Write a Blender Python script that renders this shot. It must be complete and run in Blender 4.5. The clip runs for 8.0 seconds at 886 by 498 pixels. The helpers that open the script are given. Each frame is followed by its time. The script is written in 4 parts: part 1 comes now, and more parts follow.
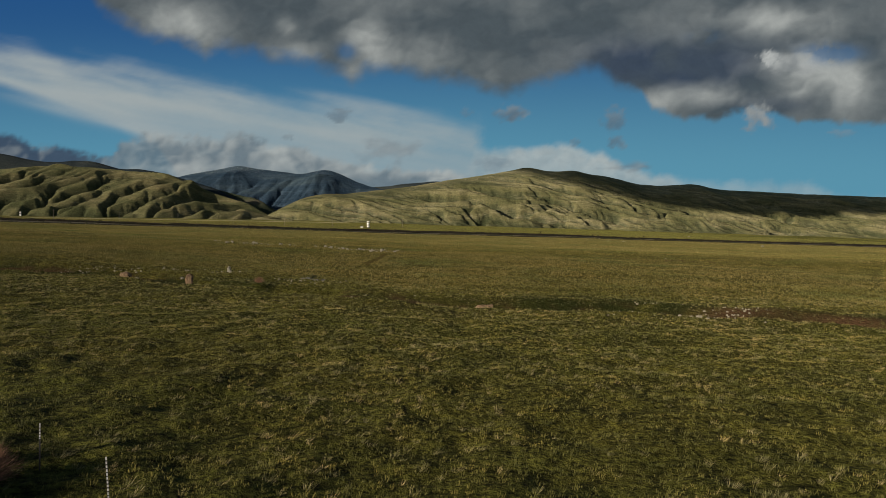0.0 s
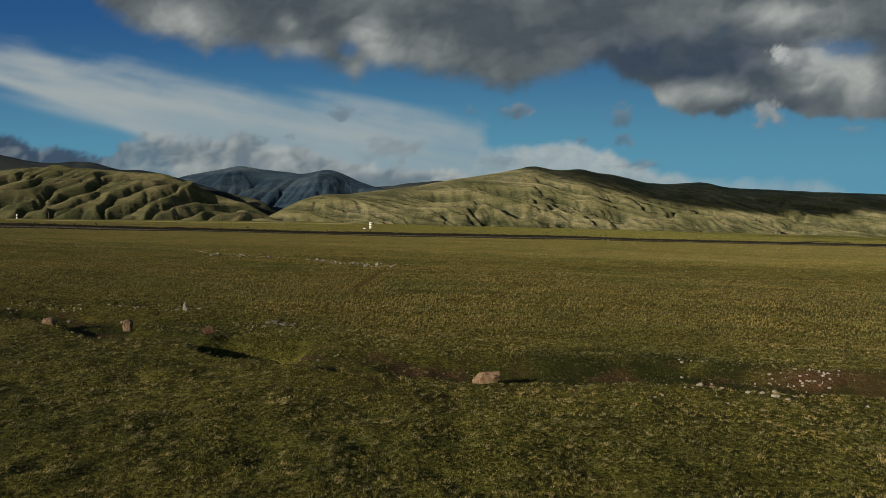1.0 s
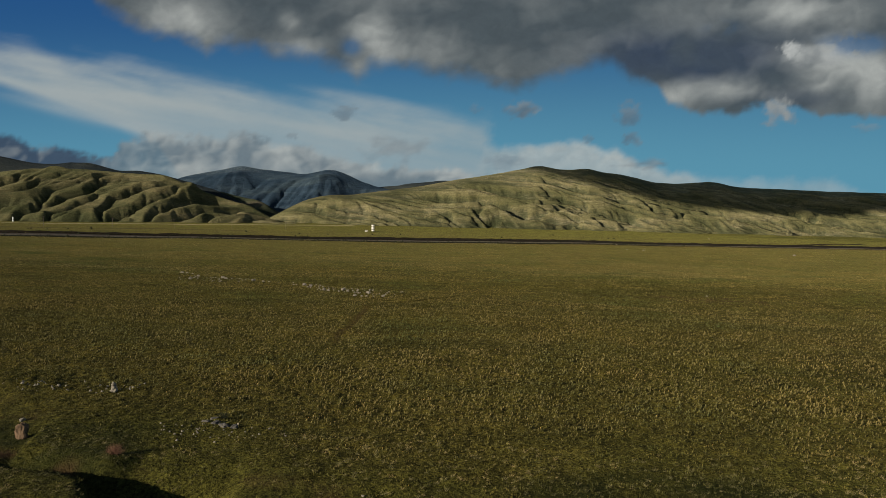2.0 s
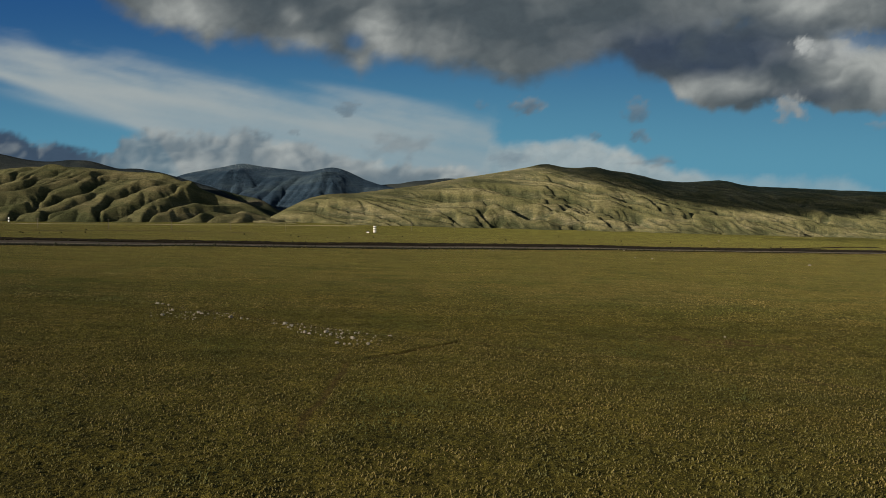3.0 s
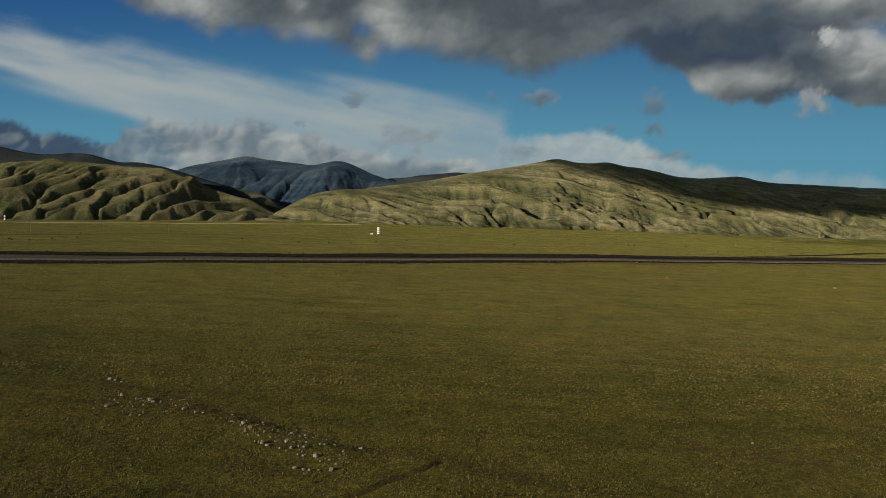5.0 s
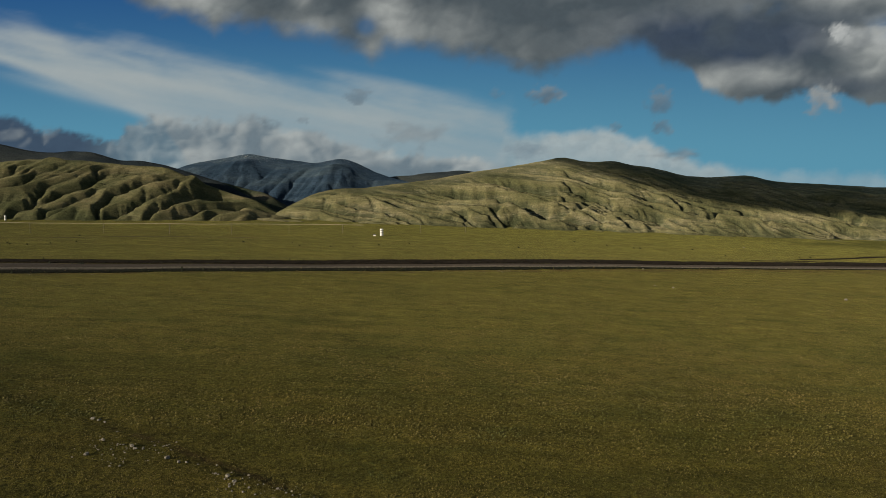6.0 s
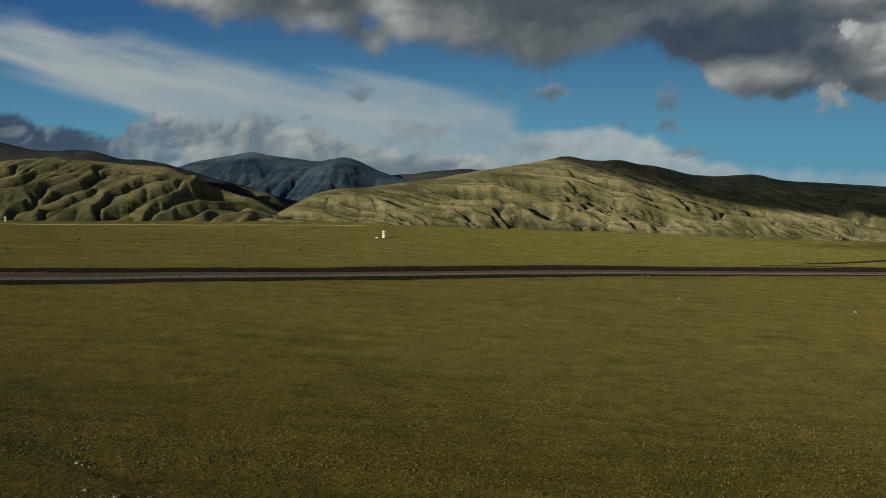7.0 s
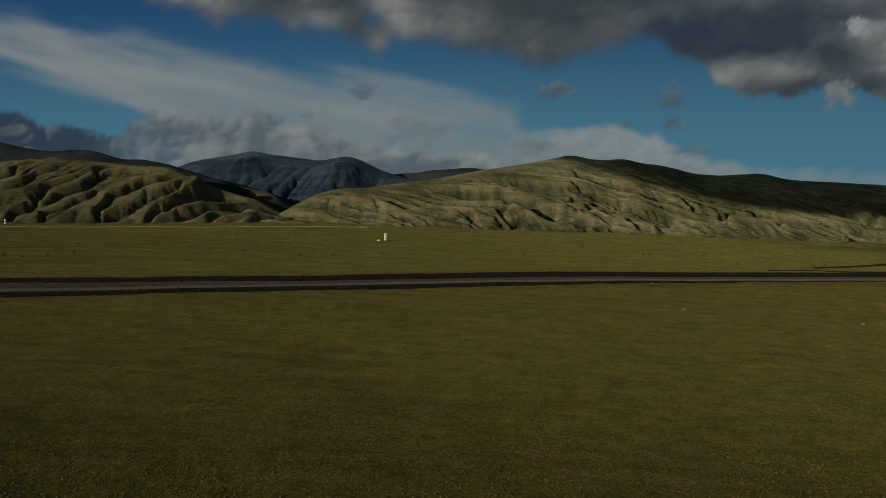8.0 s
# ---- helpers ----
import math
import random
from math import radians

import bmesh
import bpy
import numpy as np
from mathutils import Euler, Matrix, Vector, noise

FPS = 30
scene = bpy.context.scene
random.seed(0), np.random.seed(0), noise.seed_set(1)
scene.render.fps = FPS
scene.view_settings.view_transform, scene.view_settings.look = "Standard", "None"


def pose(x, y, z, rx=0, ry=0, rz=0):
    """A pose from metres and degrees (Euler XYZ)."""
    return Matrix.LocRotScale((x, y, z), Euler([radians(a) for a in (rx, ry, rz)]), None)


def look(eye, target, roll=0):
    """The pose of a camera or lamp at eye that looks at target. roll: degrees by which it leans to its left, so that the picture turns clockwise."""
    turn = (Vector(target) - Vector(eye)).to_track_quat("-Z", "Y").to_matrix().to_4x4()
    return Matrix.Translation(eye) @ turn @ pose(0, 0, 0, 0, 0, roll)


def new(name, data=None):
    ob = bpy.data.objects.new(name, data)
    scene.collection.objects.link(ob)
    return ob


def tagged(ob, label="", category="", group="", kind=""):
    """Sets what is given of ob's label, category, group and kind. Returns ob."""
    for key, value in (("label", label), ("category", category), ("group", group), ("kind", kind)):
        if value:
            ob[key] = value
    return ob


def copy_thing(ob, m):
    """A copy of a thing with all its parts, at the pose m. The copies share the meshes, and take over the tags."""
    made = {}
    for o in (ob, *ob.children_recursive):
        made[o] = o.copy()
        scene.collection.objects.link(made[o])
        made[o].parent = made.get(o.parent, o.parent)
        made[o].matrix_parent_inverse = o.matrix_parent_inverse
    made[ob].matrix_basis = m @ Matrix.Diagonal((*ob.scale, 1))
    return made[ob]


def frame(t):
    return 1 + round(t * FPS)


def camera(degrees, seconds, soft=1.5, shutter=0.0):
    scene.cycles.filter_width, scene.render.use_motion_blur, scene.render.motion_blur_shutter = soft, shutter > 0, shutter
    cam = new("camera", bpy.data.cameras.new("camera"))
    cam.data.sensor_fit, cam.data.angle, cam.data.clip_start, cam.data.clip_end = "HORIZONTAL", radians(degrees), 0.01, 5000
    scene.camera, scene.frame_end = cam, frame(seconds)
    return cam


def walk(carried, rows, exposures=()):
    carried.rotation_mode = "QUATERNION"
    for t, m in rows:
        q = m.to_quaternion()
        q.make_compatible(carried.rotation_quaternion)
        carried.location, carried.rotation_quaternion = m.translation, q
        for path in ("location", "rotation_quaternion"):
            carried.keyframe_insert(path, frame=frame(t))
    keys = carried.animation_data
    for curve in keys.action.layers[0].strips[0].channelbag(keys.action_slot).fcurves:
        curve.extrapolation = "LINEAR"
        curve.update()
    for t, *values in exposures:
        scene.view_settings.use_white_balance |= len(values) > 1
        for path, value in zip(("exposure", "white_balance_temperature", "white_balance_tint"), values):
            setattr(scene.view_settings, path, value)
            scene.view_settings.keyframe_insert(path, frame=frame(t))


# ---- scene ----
cam = camera(63.82, 8.0, soft=0.35)
# seconds, x, y, z, yaw, pitch, roll of the climbing flight
FLIGHT = [
    (0.0, 0.000, 0.000, 5.601, -0.000, -1.170, 0.155),
    (0.5, 0.482, 7.024, 7.176, 0.210, -1.314, 0.278),
    (1.0, 0.917, 13.869, 8.833, 0.420, -1.374, 0.386),
    (1.5, 1.532, 20.752, 11.167, 0.639, -1.477, 0.444),
    (2.0, 2.402, 27.663, 14.341, 0.871, -1.677, 0.442),
    (2.5, 3.495, 34.462, 18.247, 1.115, -1.978, 0.386),
    (3.0, 4.725, 40.961, 22.640, 1.366, -2.355, 0.290),
    (3.5, 5.986, 46.983, 27.242, 1.622, -2.773, 0.173),
    (4.0, 7.181, 52.409, 31.820, 1.877, -3.197, 0.052),
    (4.5, 8.239, 57.202, 36.229, 2.128, -3.605, -0.059),
    (5.0, 9.128, 61.411, 40.439, 2.371, -3.985, -0.154),
    (5.5, 9.857, 65.159, 44.517, 2.604, -4.343, -0.230),
    (6.0, 10.467, 68.614, 48.597, 2.826, -4.694, -0.289),
    (6.5, 11.016, 71.933, 52.806, 3.034, -5.053, -0.336),
    (7.0, 11.554, 75.198, 57.176, 3.227, -5.426, -0.373),
    (7.5, 12.093, 78.326, 61.517, 3.399, -5.791, -0.391),
    (8.0, 12.558, 80.962, 65.266, 3.542, -6.076, -0.368),
]
EXPOSURE = 0.75
FADE = [(0.0, EXPOSURE), (7.1, EXPOSURE), (7.5, EXPOSURE - 0.25), (8.0, EXPOSURE - 0.82)]
walk(cam, [(t, pose(x, y, z, 90 + pitch, roll, yaw)) for t, x, y, z, yaw, pitch, roll in FLIGHT], FADE)

# ---- world and sun: low evening sun from behind and to the left ----
SUN_TO = Vector((0.755, 0.60, -0.265)).normalized()
world = bpy.data.worlds.new("sky")
scene.world = world
world.use_nodes = True
wn = world.node_tree
sky = wn.nodes.new("ShaderNodeTexSky")
sky.sky_type = "NISHITA"
sky.sun_disc = False
sky.sun_elevation = math.asin(-SUN_TO.z)
sky.sun_rotation = math.atan2(-SUN_TO.x, -SUN_TO.y) % (2 * math.pi)
sky.altitude = 600.0
sky.dust_density = 0.6
sky.ozone_density = 2.0
wn.links.new(sky.outputs["Color"], wn.nodes["Background"].inputs["Color"])
wn.nodes["Background"].inputs["Strength"].default_value = 0.05
sun = new("sun", bpy.data.lights.new("sun", "SUN"))
sun.data.energy = 5.0
sun.data.angle = radians(0.55)
sun.data.color = (1.0, 0.87, 0.68)
sun.matrix_world = look((-300, -300, 200), Vector((-300, -300, 200)) + SUN_TO)


# ---- numeric noise ----
RNG = np.random.default_rng(7)
PERM = RNG.permutation(512)
ANG = RNG.uniform(0, 2 * math.pi, 512)


def perlin(x, y):
    """Gradient noise in two dimensions, about -1 to 1."""
    x, y = np.asarray(x, float), np.asarray(y, float)
    xi, yi = np.floor(x).astype(int), np.floor(y).astype(int)
    fx, fy = x - xi, y - yi
    u, v = fx * fx * fx * (fx * (fx * 6 - 15) + 10), fy * fy * fy * (fy * (fy * 6 - 15) + 10)

    def g(ix, iy, dx, dy):
        a = ANG[PERM[(ix + PERM[iy % 512]) % 512]]
        return np.cos(a) * dx + np.sin(a) * dy
    a = g(xi, yi, fx, fy) * (1 - u) + g(xi + 1, yi, fx - 1, fy) * u
    b = g(xi, yi + 1, fx, fy - 1) * (1 - u) + g(xi + 1, yi + 1, fx - 1, fy - 1) * u
    return 1.5 * (a * (1 - v) + b * v)


def fbm(x, y, octaves=4, gain=0.5):
    total, amp = 0.0, 1.0
    for k in range(octaves):
        total = total + amp * perlin(x * 2 ** k + 17.3 * k, y * 2 ** k - 9.1 * k)
        amp *= gain
    return total


def ramp(a, b, x):
    u = np.clip((x - a) / (b - a), 0, 1)
    return u * u * (3 - 2 * u)


def curve(points, x):
    p = np.array(points, float)
    return np.interp(x, p[:, 0], p[:, 1])


# ---- materials ----
def material(name, rough=0.9, spec=0.3):
    m = bpy.data.materials.new(name)
    m.use_nodes = True
    b = m.node_tree.nodes["Principled BSDF"]
    b.inputs["Roughness"].default_value = rough
    b.inputs["Specular IOR Level"].default_value = spec
    b.inputs["Diffuse Roughness"].default_value = 0.45 * rough
    return m, m.node_tree, b


def position(nt, scale=(1, 1, 1)):
    geo = nt.nodes.new("ShaderNodeNewGeometry")
    mp = nt.nodes.new("ShaderNodeMapping")
    mp.inputs["Scale"].default_value = scale
    nt.links.new(geo.outputs["Position"], mp.inputs["Vector"])
    return mp.outputs["Vector"]


def noise_node(nt, vec, scale, detail=4.0, rough=0.55, warp=0.0):
    n = nt.nodes.new("ShaderNodeTexNoise")
    n.inputs["Scale"].default_value = scale
    n.inputs["Detail"].default_value = detail
    n.inputs["Roughness"].default_value = rough
    n.inputs["Distortion"].default_value = warp
    nt.links.new(vec, n.inputs["Vector"])
    return n.outputs["Fac"]


def stops(nt, fac, pairs):
    r = nt.nodes.new("ShaderNodeValToRGB")
    while len(r.color_ramp.elements) < len(pairs):
        r.color_ramp.elements.new(0.5)
    for e, (p, c) in zip(r.color_ramp.elements, pairs):
        e.position = p
        e.color = (*c, 1) if len(c) == 3 else c
    nt.links.new(fac, r.inputs["Fac"])
    return r.outputs["Color"]


def mix(nt, fac, a, b, mode="MIX"):
    m = nt.nodes.new("ShaderNodeMix")
    m.data_type, m.blend_type = "RGBA", mode
    for sock, v in ((m.inputs[0], fac), (m.inputs[6], a), (m.inputs[7], b)):
        if isinstance(v, bpy.types.NodeSocket):
            nt.links.new(v, sock)
        else:
            sock.default_value = v if not isinstance(v, tuple) or len(v) == 4 else (*v, 1)
    return m.outputs[2]


def bump(nt, b, height, strength, distance):
    n = nt.nodes.new("ShaderNodeBump")
    n.inputs["Strength"].default_value = strength
    n.inputs["Distance"].default_value = distance
    nt.links.new(height, n.inputs["Height"])
    nt.links.new(n.outputs["Normal"], b.inputs["Normal"])


def attribute(nt, name, out="Fac"):
    a = nt.nodes.new("ShaderNodeAttribute")
    a.attribute_name = name
    return a.outputs[out]


def grass_ground():
    m, nt, b = material("steppe_grass", 0.95, 0.05)
    p = position(nt)
    flat = position(nt, (0.5, 1.0, 1.0))
    patch = noise_node(nt, flat, 0.022, 6, 0.62, 0.6)
    fine = noise_node(nt, p, 1.1, 6, 0.7)
    grain = noise_node(nt, p, 4.5, 4, 0.75)
    col = stops(nt, patch, [(0.30, (0.050, 0.062, 0.012)), (0.46, (0.086, 0.086, 0.017)), (0.60, (0.101, 0.091, 0.019)), (0.74, (0.096, 0.074, 0.021))])
    dry = stops(nt, fine, [(0.42, (0, 0, 0)), (0.66, (1, 1, 1))])
    dry = mix(nt, 0.55, dry, (1, 1, 1))
    col = mix(nt, mix(nt, 1.0, dry, attribute(nt, "dry"), "MULTIPLY"), col, (0.128, 0.106, 0.022))
    col = mix(nt, attribute(nt, "pale"), col, (0.214, 0.202, 0.050))
    col = mix(nt, 1.0, col, stops(nt, grain, [(0.36, (0.12, 0.12, 0.12)), (0.62, (1.15, 1.15, 1.15))]), "MULTIPLY")
    col = mix(nt, 1.0, col, stops(nt, fine, [(0.36, (0.60, 0.60, 0.60)), (0.64, (1.35, 1.33, 1.28))]), "MULTIPLY")
    broad = noise_node(nt, position(nt, (0.7, 1, 1)), 0.16, 6, 0.7)
    col = mix(nt, 1.0, col, stops(nt, broad, [(0.35, (0.72, 0.72, 0.72)), (0.65, (1.18, 1.18, 1.18))]), "MULTIPLY")
    streaks = noise_node(nt, position(nt, (0.16, 1, 1)), 0.13, 5, 0.65, 0.6)
    col = mix(nt, 1.0, col, stops(nt, streaks, [(0.34, (0.80, 0.84, 0.84)), (0.50, (1, 1, 1)), (0.66, (1.14, 1.10, 1.06))]), "MULTIPLY")
    col = mix(nt, attribute(nt, "tussock_floor"), col, mix(nt, grain, (0.034, 0.032, 0.008), (0.088, 0.076, 0.018)))
    col = mix(nt, attribute(nt, "lush_shade"), col, mix(nt, grain, (0.008, 0.011, 0.003), (0.028, 0.032, 0.008)))
    col = mix(nt, attribute(nt, "soil"), col, mix(nt, fine, (0.026, 0.015, 0.008), (0.096, 0.052, 0.027)))
    nt.links.new(col, b.inputs["Base Color"])
    both = nt.nodes.new("ShaderNodeMath")
    both.operation = "ADD"
    nt.links.new(fine, both.inputs[0])
    nt.links.new(grain, both.inputs[1])
    bump(nt, b, both.outputs[0], 1.0, 0.35)
    return m


def hill_grass(name, low, high, dry, lines=0.0, snow=0.0, back=0.0, relief=1.2):
    m, nt, b = material(name, 0.95, 0.05)
    p = position(nt)
    a = noise_node(nt, position(nt, (0.45, 0.7, 2.0)), 0.030, 6, 0.62, 0.5)
    c = noise_node(nt, position(nt, (0.6, 0.4, 2.6)), 0.11, 5, 0.6, 0.8)
    fine = noise_node(nt, p, 0.7, 5, 0.7)
    col = stops(nt, a, [(0.36, low), (0.50, high), (0.62, dry)])
    col = mix(nt, 1.0, col, stops(nt, c, [(0.36, (0.88, 0.88, 0.87)), (0.66, (1.08, 1.07, 1.05))]), "MULTIPLY")
    col = mix(nt, 1.0, col, stops(nt, fine, [(0.34, (0.70, 0.72, 0.70)), (0.66, (1.25, 1.22, 1.18))]), "MULTIPLY")
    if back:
        # relief shading painted in: ridge backs lighter and drier, hollows darker and greener
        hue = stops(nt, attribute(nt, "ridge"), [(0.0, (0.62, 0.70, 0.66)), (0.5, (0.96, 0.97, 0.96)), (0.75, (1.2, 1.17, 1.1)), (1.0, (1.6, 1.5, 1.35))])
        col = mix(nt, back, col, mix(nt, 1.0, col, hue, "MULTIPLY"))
    if lines:
        # livestock paths and ledges along the slope
        d = noise_node(nt, position(nt, (0.35, 0.35, 3.0)), 0.06, 4, 0.5, 1.2)
        path = stops(nt, d, [(0.480, (0, 0, 0)), (0.497, (1, 1, 1)), (0.503, (1, 1, 1)), (0.520, (0, 0, 0))])
        gate = stops(nt, a, [(0.42, (0, 0, 0)), (0.6, (lines, lines, lines))])
        col = mix(nt, mix(nt, 1.0, path, gate, "MULTIPLY"), col, (0.26, 0.235, 0.15))
    if snow:
        sep = nt.nodes.new("ShaderNodeSeparateXYZ")
        nt.links.new(p, sep.inputs[0])
        high_up = nt.nodes.new("ShaderNodeMapRange")
        high_up.inputs[1].default_value, high_up.inputs[2].default_value = 76.0, 85.0
        nt.links.new(sep.outputs[2], high_up.inputs[0])
        flecks = stops(nt, noise_node(nt, position(nt, (1, 1, 0.6)), 0.9, 6, 0.75), [(0.57, (0, 0, 0)), (0.63, (snow, snow, snow))])
        col = mix(nt, mix(nt, 1.0, flecks, high_up.outputs[0], "MULTIPLY"), col, (0.55, 0.58, 0.62))
    nt.links.new(col, b.inputs["Base Color"])
    # small ledges and rills
    ledge = noise_node(nt, position(nt, (0.5, 0.8, 1.5)), 0.10, 9, 0.68, 0.9)
    both = nt.nodes.new("ShaderNodeMath")
    both.operation = "MULTIPLY_ADD"
    nt.links.new(ledge, both.inputs[0])
    both.inputs[1].default_value = 3.0
    nt.links.new(fine, both.inputs[2])
    bump(nt, b, both.outputs[0], 0.6, relief)
    return m


GRASS = grass_ground()
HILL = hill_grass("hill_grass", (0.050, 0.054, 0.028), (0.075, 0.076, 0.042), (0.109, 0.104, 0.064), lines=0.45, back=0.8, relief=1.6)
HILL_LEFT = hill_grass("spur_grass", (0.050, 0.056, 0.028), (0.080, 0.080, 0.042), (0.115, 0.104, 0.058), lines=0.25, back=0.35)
# forest colours blued: distance haze painted into them
HAZY_FOREST = hill_grass("hazy_mountain_forest", (0.013, 0.027, 0.048), (0.024, 0.042, 0.068), (0.042, 0.064, 0.086), snow=0.5, relief=2.0)
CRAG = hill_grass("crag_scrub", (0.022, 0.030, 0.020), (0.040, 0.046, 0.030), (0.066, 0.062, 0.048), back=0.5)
# scrub colours darkened and blued in place of cloud shade and haze
HAZY_RIDGE = hill_grass("hazy_ridge_scrub", (0.012, 0.018, 0.023), (0.020, 0.026, 0.030), (0.030, 0.036, 0.036))


def plain(name, colour, rough=0.8, spec=0.3, spread=0.25, scale=3.0, lumps=0.05):
    m, nt, b = material(name, rough, spec)
    p = position(nt)
    n = noise_node(nt, p, scale, 6, 0.65)
    lo = tuple(c * (1 - spread) for c in colour)
    hi = tuple(min(1, c * (1 + spread)) for c in colour)
    nt.links.new(stops(nt, n, [(0.3, lo), (0.7, hi)]), b.inputs["Base Color"])
    bump(nt, b, n, 0.6, lumps)
    return m


def blades_material(name, root, tip):
    m, nt, b = material(name, 0.8, 0.15)
    geo = nt.nodes.new("ShaderNodeNewGeometry")
    tone = stops(nt, geo.outputs["Random Per Island"], [(0.0, tuple(c * 0.6 for c in tip)), (1.0, tip)])
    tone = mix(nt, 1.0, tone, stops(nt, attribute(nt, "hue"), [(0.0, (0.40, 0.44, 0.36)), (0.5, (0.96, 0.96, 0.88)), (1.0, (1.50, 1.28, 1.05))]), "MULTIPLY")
    # dark root to light tip: shade among the blades put into the colour
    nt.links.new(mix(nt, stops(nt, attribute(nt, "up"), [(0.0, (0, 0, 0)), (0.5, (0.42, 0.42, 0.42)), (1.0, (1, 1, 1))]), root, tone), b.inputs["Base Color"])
    return m


ROAD = plain("earth_road", (0.042, 0.034, 0.026), 0.95, 0.1, 0.35, 0.5, 0.06)
GRAVEL = plain("road_gravel", (0.082, 0.072, 0.057), 0.95, 0.1, 0.75, 0.9, 0.3)
# near-black tones for the strips along and beyond the road
BANK_NEAR = plain("dark_near_bank", (0.0085, 0.0085, 0.004), 0.95, 0.05, 0.8, 0.6, 0.9)
BANK = plain("dark_bank", (0.012, 0.0095, 0.0065), 0.95, 0.05, 0.8, 0.5, 0.9)
PALE_SOIL = plain("dusty_soil", (0.24, 0.21, 0.13), 0.95, 0.1, 0.3, 0.3, 0.1)
STONE_PALE = plain("pale_stone", (0.168, 0.150, 0.118), 0.9, 0.2, 0.3, 4.0, 0.04)
STONE_GREY = plain("grey_stone", (0.075, 0.070, 0.060), 0.9, 0.2, 0.35, 4.0, 0.04)
STONE_TAN = plain("tan_stone", (0.130, 0.084, 0.050), 0.9, 0.2, 0.55, 3.0, 0.06)
STEEL = plain("dark_steel", (0.018, 0.017, 0.016), 0.75, 0.2, 0.3, 12.0, 0.002)
WHITE = plain("white_paint", (0.62, 0.60, 0.56), 0.6, 0.3, 0.08, 2.0, 0.01)
# mottled white toned down: the posts' shade put into the paint
SHADED_WHITE = plain("shaded_white_paint", (0.36, 0.35, 0.33), 0.8, 0.2, 0.7, 9.0, 0.003)
WOOD = plain("weathered_wood", (0.10, 0.085, 0.07), 0.9, 0.1, 0.3, 6.0, 0.01)
TWIG = plain("dry_twigs", (0.16, 0.085, 0.055), 0.9, 0.1, 0.35, 8.0, 0.01)
SHRUB = plain("dark_shrub", (0.022, 0.026, 0.014), 0.95, 0.1, 0.4, 4.0, 0.05)
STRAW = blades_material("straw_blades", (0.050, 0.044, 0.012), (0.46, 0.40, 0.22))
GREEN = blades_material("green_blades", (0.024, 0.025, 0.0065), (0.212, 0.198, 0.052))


def tussock_material():
    m, nt, b = material("matted_grass", 0.95, 0.05)
    geo = nt.nodes.new("ShaderNodeNewGeometry")
    pick = geo.outputs["Random Per Island"]
    green = stops(nt, pick, [(0.0, (0.050, 0.056, 0.010)), (0.5, (0.078, 0.080, 0.015)), (1.0, (0.120, 0.112, 0.026))])
    straw = stops(nt, pick, [(0.0, (0.098, 0.083, 0.030)), (0.5, (0.142, 0.122, 0.048)), (1.0, (0.195, 0.168, 0.074))])
    col = mix(nt, attribute(nt, "dry"), green, straw)
    p = position(nt)
    broad = noise_node(nt, p, 0.045, 5, 0.6, 0.5)
    col = mix(nt, 1.0, col, stops(nt, broad, [(0.32, (0.62, 0.80, 0.75)), (0.5, (1.0, 1.0, 1.0)), (0.68, (1.12, 1.04, 1.0))]), "MULTIPLY")
    streaks = noise_node(nt, position(nt, (0.16, 1, 1)), 0.13, 5, 0.65, 0.6)
    col = mix(nt, 1.0, col, stops(nt, streaks, [(0.34, (0.80, 0.84, 0.84)), (0.50, (1, 1, 1)), (0.66, (1.14, 1.10, 1.06))]), "MULTIPLY")
    # shade among the blades painted in at the matted roots, dry tips brightened
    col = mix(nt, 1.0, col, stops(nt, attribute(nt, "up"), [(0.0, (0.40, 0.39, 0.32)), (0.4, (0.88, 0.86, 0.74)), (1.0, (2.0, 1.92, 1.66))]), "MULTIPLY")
    fine = noise_node(nt, p, 6.0, 4, 0.7)
    col = mix(nt, 1.0, col, stops(nt, fine, [(0.3, (0.55, 0.55, 0.55)), (0.7, (1.3, 1.3, 1.3))]), "MULTIPLY")
    nt.links.new(col, b.inputs["Base Color"])
    bump(nt, b, fine, 0.8, 0.12)
    return m


TUSSOCK = tussock_material()


# ---- ground shape ----
GULLY_LINE = [(-90, 92), (-60, 84), (-36, 77), (-31.5, 73.7), (-26, 68.4), (-20.5, 67.8), (-18.2, 66.8), (-16, 63.4), (-14.2, 61.2), (-12.3, 60.8), (-10.8, 61.2), (-8.5, 60.2), (-4, 58.8), (0, 58.3), (8, 60), (16, 62), (24, 59), (32, 55), (45, 48), (80, 32)]
GULLY_DEEP = [(-90, 0.7), (-33, 0.6), (-26, 0.6), (-24, 1.1), (-22, 1.1), (-18.5, 1.1), (-16.5, 1.7), (-14.5, 2.3), (-12, 2.3), (-10.6, 1.4), (-9.5, 0.5), (-8, 0.35), (-4, 0.5), (0, 0.9), (3, 1.1), (10, 1.0), (20, 0.9), (30, 1.2), (42, 0.9), (52, 0.0), (80, 0.0)]
GULLY_FAR = [(-30, 4.5), (-26, 4.5), (-24.5, 0.7), (-18, 0.7), (-14, 3.6), (-8, 3.0)]
GULLY_BANK = [(-30, 1.6), (-20, 0.9), (-16, 0.7), (-11, 0.7), (-9, 2.5), (-4, 4.0), (0, 3.2), (5, 3.2), (12, 5.0), (18, 5.0), (26, 3.0), (40, 1.6)]
STEP_LINE = [(-160, 246), (-110, 222), (-64, 199), (-30, 180), (-12, 171), (4, 166), (30, 157), (62, 142), (120, 118)]


